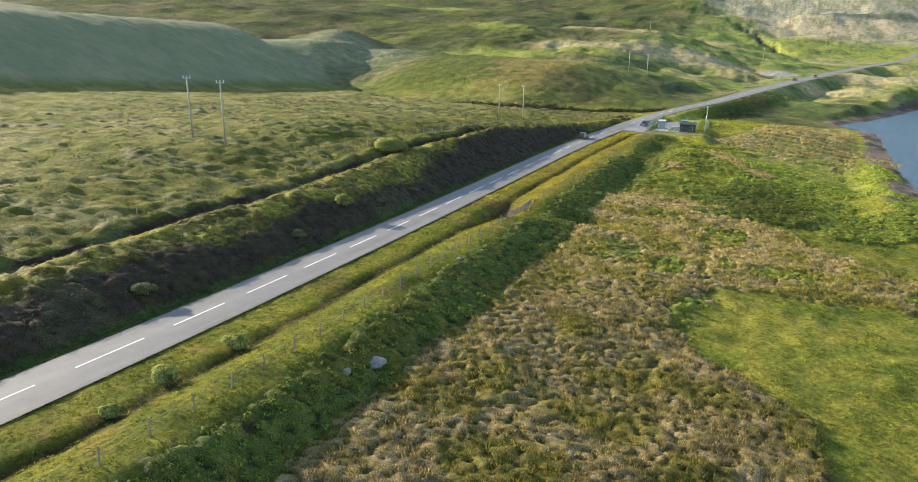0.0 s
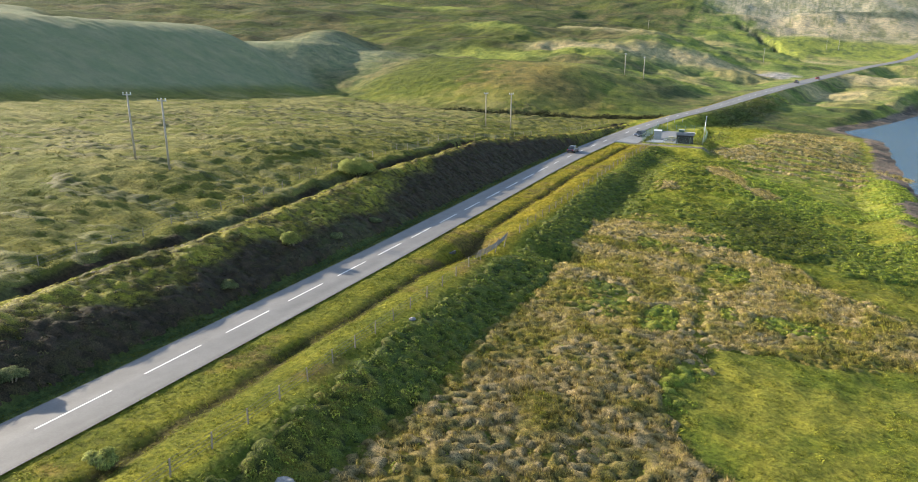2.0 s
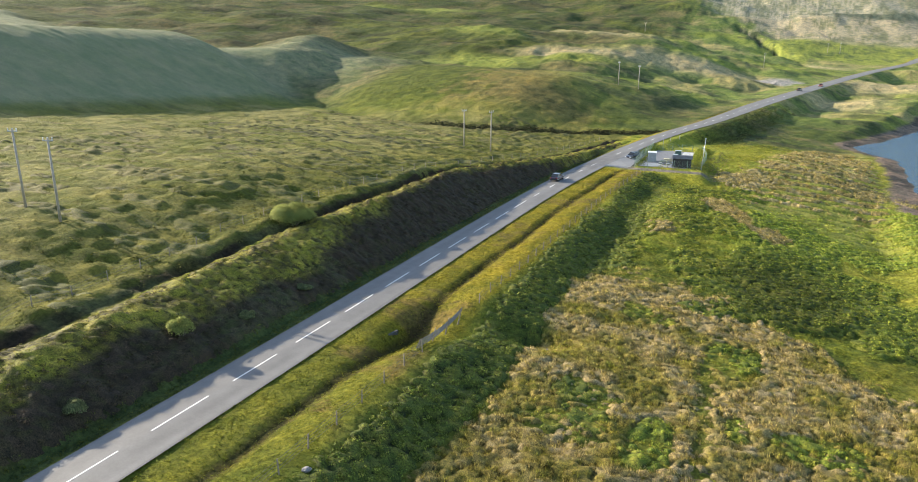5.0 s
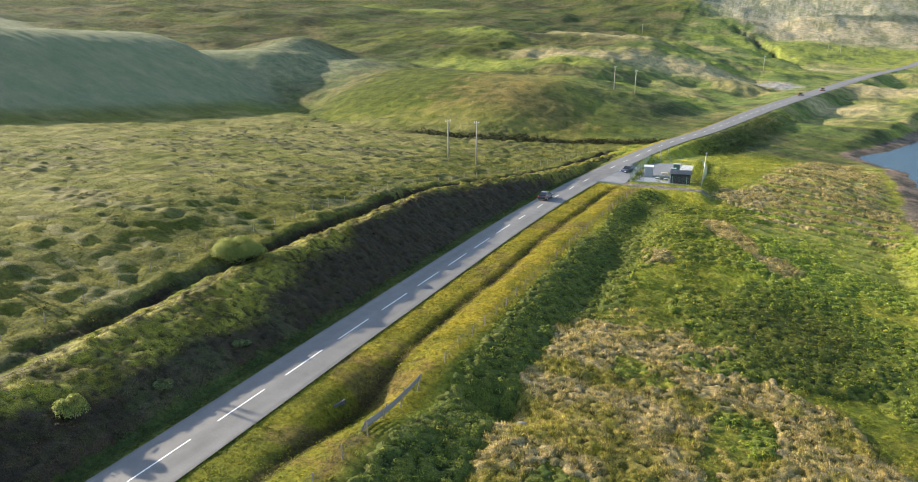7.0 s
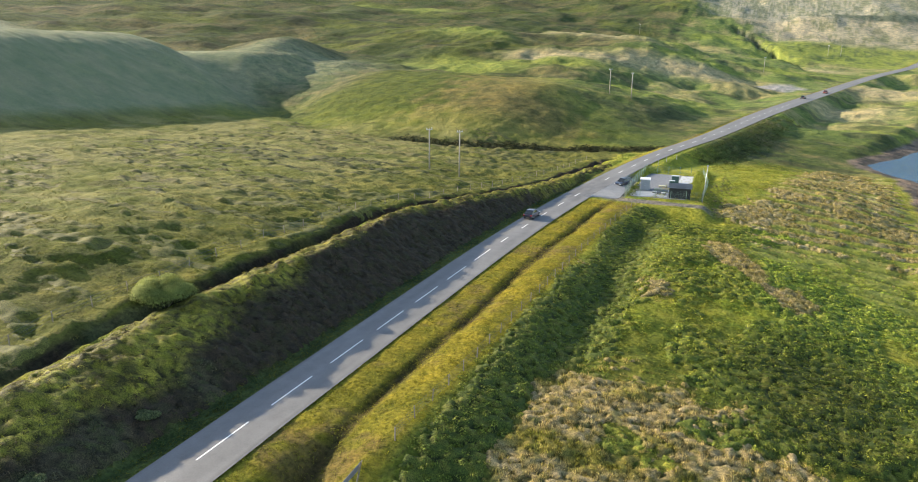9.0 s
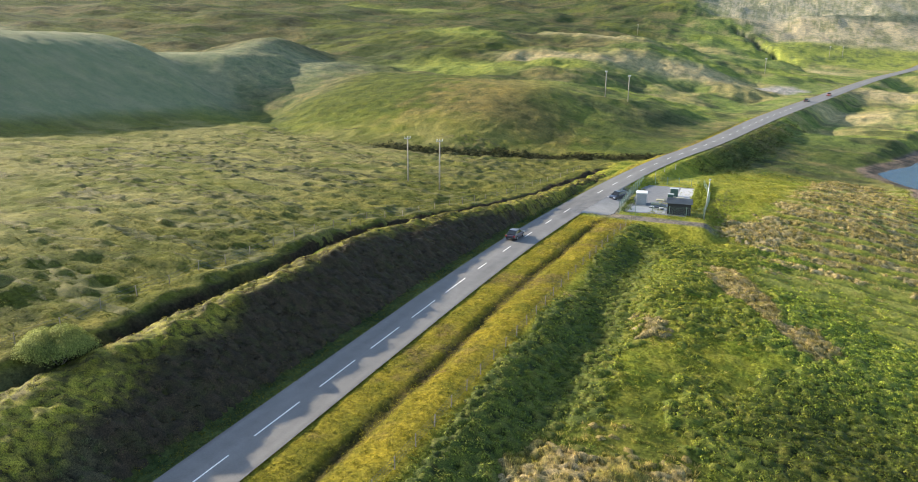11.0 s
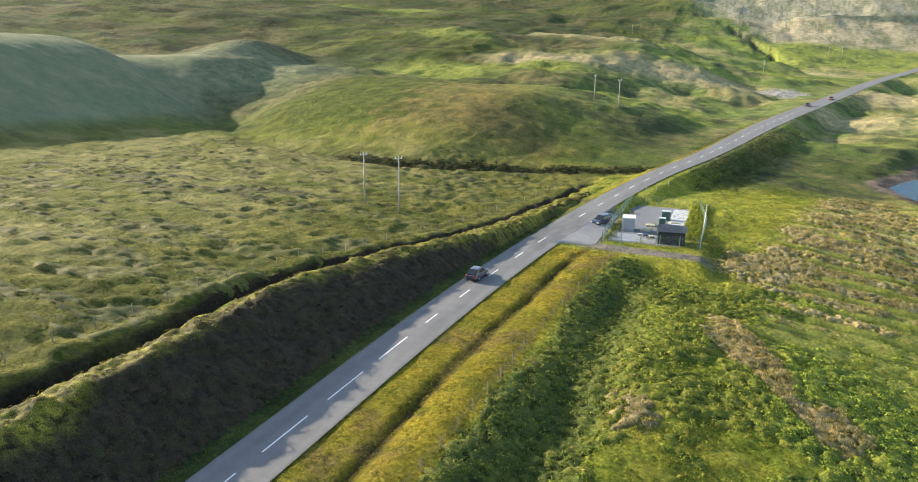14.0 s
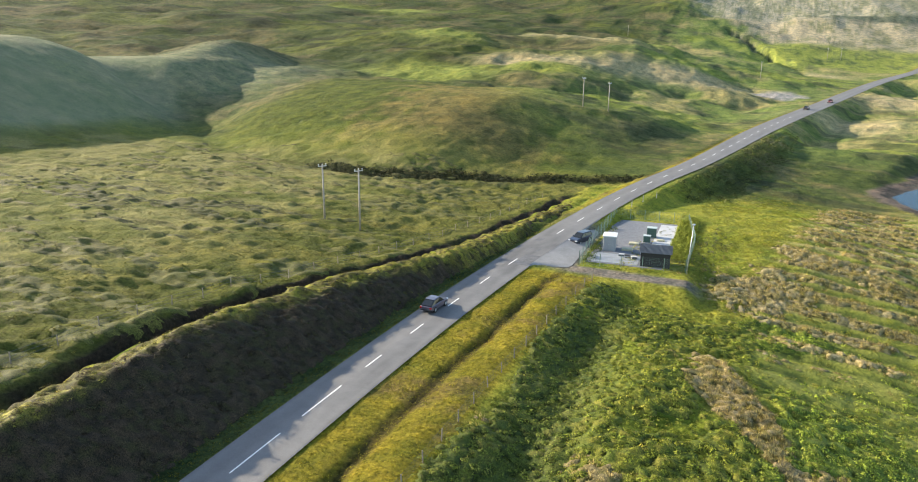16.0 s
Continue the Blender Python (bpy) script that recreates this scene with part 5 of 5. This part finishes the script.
box(bm, -0.18, 0.18, -0.5, 0.1, 7.22, 7.36, 0.03)
part("lantern", bm, galvanised, lamp)
tagged(lamp, "slim grey lamp column at the yard corner", "lamp post")

hx, hy = scatter(25.9, 28.6, 157.5, 185, 0.42, lambda x, y: 0 * x + 1)
hz = [leaf_clump(46, 0.42, 0.7, 0.085) for _ in range(4)]
plant("hedge", hz, hx, hy, (0.9, 1.5), shade_of(hx, (0.25, 0.30, 0.04), (0.31, 0.34, 0.05), (0.19, 0.24, 0.03)), leaf_mat, "low yellow-green hedge strip along the yard fence", "hedge")
hx, hy = scatter(14.6, 15.6, 152, 186, 0.45, lambda x, y: 0.75 * ss(-0.3, 0.2, fbm(x / 4, y / 4, 2, 95)))
plant("fence_weeds", hz, hx, hy, (0.6, 1.3), shade_of(hx, (0.10, 0.15, 0.02), (0.06, 0.10, 0.02), (0.17, 0.2, 0.03)), leaf_mat, "green weeds growing along the yard fence", "weeds")
hx, hy = scatter(29.5, 34.5, 156, 178, 0.8, lambda x, y: 0.8 * bump(x, y, 31.5, 166, 2.2, 8))
plant("bramble", hz, hx, hy, (0.5, 1.1), shade_of(hx, (0.09, 0.11, 0.05), (0.16, 0.15, 0.09), (0.06, 0.08, 0.03)), leaf_mat, "grey-green bramble thicket beside the yard", "bramble")


# ---- vehicles ----
def loft(bm, sections, chamfer=0.12):
    """Rings with cut corners: y, half width at the sill, half width at the top, z of the sill, z of the top."""
    rings = []
    for y, w0, w1, z0, z1 in sections:
        c = min(chamfer, (z1 - z0) * 0.35)
        pts = [(-w0 + c, z0), (w0 - c, z0), (w0, z0 + c), (w1, z1 - c), (w1 - c, z1), (-w1 + c, z1), (-w1, z1 - c), (-w0, z0 + c)]
        rings.append([bm.verts.new((x, y, z)) for x, z in pts])
    for a, b in zip(rings[:-1], rings[1:]):
        for i in range(8):
            bm.faces.new((a[i], a[(i + 1) % 8], b[(i + 1) % 8], b[i]))
    bm.faces.new(rings[0][::-1])
    bm.faces.new(rings[-1])
    bmesh.ops.recalc_face_normals(bm, faces=bm.faces[:])


def paint(name, colour):
    m = plain(name, colour, 0.3, 0.35, 0.04, 1)
    m.node_tree.nodes["Principled BSDF"].inputs["Coat Weight"].default_value = 0.6
    return m


glass = plain("car_glass", (0.015, 0.018, 0.02), 0.06, 0, 0.02, 1)
tyre_mat = plain("tyre_rubber", (0.02, 0.02, 0.02), 0.85, 0, 0.1, 6)
lamp_white = plain("headlamp", (0.7, 0.72, 0.75), 0.12, 0.2, 0.02, 1)
lamp_red = plain("tail_lamp", (0.35, 0.02, 0.02), 0.2, 0, 0.02, 1)
trim_black = plain("black_trim", (0.03, 0.03, 0.032), 0.6, 0, 0.05, 2)


def vehicle(name, m, length, half, tall, paint_mat, label, boxy=0.0):
    """A car that points along its -y."""
    ob = empty(name, m)
    L, w, h = length / 2, half, tall
    waist = h * 0.60
    bm = bmesh.new()
    loft(bm, [(-L, w * 0.80, w * 0.72, 0.36, waist * 0.80), (-L + 0.25, w * 0.96, w * 0.88, 0.26, waist * 0.90), (-L * 0.52, w, w * 0.93, 0.22, waist * 1.0),
              (0, w, w * 0.94, 0.22, waist * 1.04), (L * 0.6, w, w * 0.93, 0.22, waist * 1.05), (L - 0.2, w * 0.97, w * 0.88, 0.28, waist * 1.02), (L, w * 0.84, w * 0.76, 0.40, waist * 0.92)])
    part("body", bm, paint_mat, ob, smooth=False)
    bm = bmesh.new()
    loft(bm, [(-L * 0.46, w * 0.86, w * 0.82, waist * 0.92, waist * 1.06), (-L * 0.14, w * 0.88, w * 0.72, waist * 0.98, h - 0.05),
              (L * (0.50 + 0.3 * boxy), w * 0.88, w * 0.72, waist, h - 0.05), (L * 0.93, w * 0.84, w * 0.78, waist * 0.98, waist * (1.10 + 0.1 * boxy))], 0.08)
    part("glasshouse", bm, glass, ob, "dark tinted windows")
    bm = bmesh.new()
    loft(bm, [(-L * 0.14, w * 0.72, w * 0.64, h - 0.08, h - 0.01), (L * 0.2, w * 0.74, w * 0.66, h - 0.07, h + 0.02), (L * (0.52 + 0.3 * boxy), w * 0.72, w * 0.64, h - 0.08, h - 0.01)], 0.03)
    part("roof", bm, paint_mat, ob)
    for sx in (-1, 1):
        for yy in (-L * 0.60, L * 0.60):
            bm = bmesh.new()
            rod(bm, (sx * (w - 0.20), yy, 0.33), (sx * (w + 0.02), yy, 0.33), 0.33, 0.33, 18)
            t = part("wheel", bm, tyre_mat, ob)
            bm = bmesh.new()
            rod(bm, (sx * (w + 0.015), yy, 0.33), (sx * (w + 0.035), yy, 0.33), 0.21, 0.19, 12)
            part("rim", bm, galvanised, t, "alloy wheel rim")
        bm = bmesh.new()
        box(bm, sx * w * 0.68 - 0.19, sx * w * 0.68 + 0.19, -L - 0.02, -L + 0.22, waist * 0.64, waist * 0.80, 0.03)
        part("headlight", bm, lamp_white, ob, "clear headlight")
        bm = bmesh.new()
        box(bm, sx * w * 0.72 - 0.14, sx * w * 0.72 + 0.14, L - 0.16, L + 0.02, waist * 0.68, waist * 0.92, 0.03)
        part("tail_light", bm, lamp_red, ob, "red tail light")
        bm = bmesh.new()
        box(bm, sx * (w + 0.02) - 0.08, sx * (w + 0.02) + 0.08, -L * 0.36, -L * 0.36 + 0.12, waist * 1.02, waist * 1.16, 0.02)
        part("door_mirror", bm, paint_mat, ob)
    bm = bmesh.new()
    box(bm, -w * 0.5, w * 0.5, -L - 0.015, -L + 0.05, 0.42, waist * 0.62, 0.02)
    part("grille", bm, trim_black, ob)
    bm = bmesh.new()
    box(bm, -w * 0.8, w * 0.8, L - 0.05, L + 0.04, 0.38, 0.55, 0.03)
    part("bumper", bm, trim_black, ob)
    return tagged(ob, label, "car")


def on_road(y, u, turn=0.0):
    c, ax, ay = road_frame(np.array([float(y)]))
    ang = math.degrees(math.atan2(float(ay[0]), float(ax[0])))
    return pose(float(c[0] + u * ax[0]), float(y + u * ay[0]), float(road_z(y)) + 0.06, 0, 0, ang + turn)


vehicle("hatchback", on_road(126, -1.2, 180), 4.3, 0.88, 1.47, paint("plum_paint", (0.09, 0.075, 0.10)), "dark plum-grey hatchback driving along the tarmac road")
vehicle("estate_car", pose(11.8, 162.6, PAD + 0.05, 0, 0, -22), 4.6, 0.92, 1.72, paint("dark_blue_paint", (0.025, 0.032, 0.055)), "dark blue estate car standing by the yard gate", 1.0)
vehicle("hatchback", on_road(420, 1.2, 0), 4.2, 0.88, 1.5, paint("red_paint", (0.40, 0.06, 0.04)), "small red car far along the road")
vehicle("hatchback", on_road(385, -1.2, 180), 4.4, 0.88, 1.5, paint("grey_paint", (0.10, 0.11, 0.12)), "dark grey car far along the road")
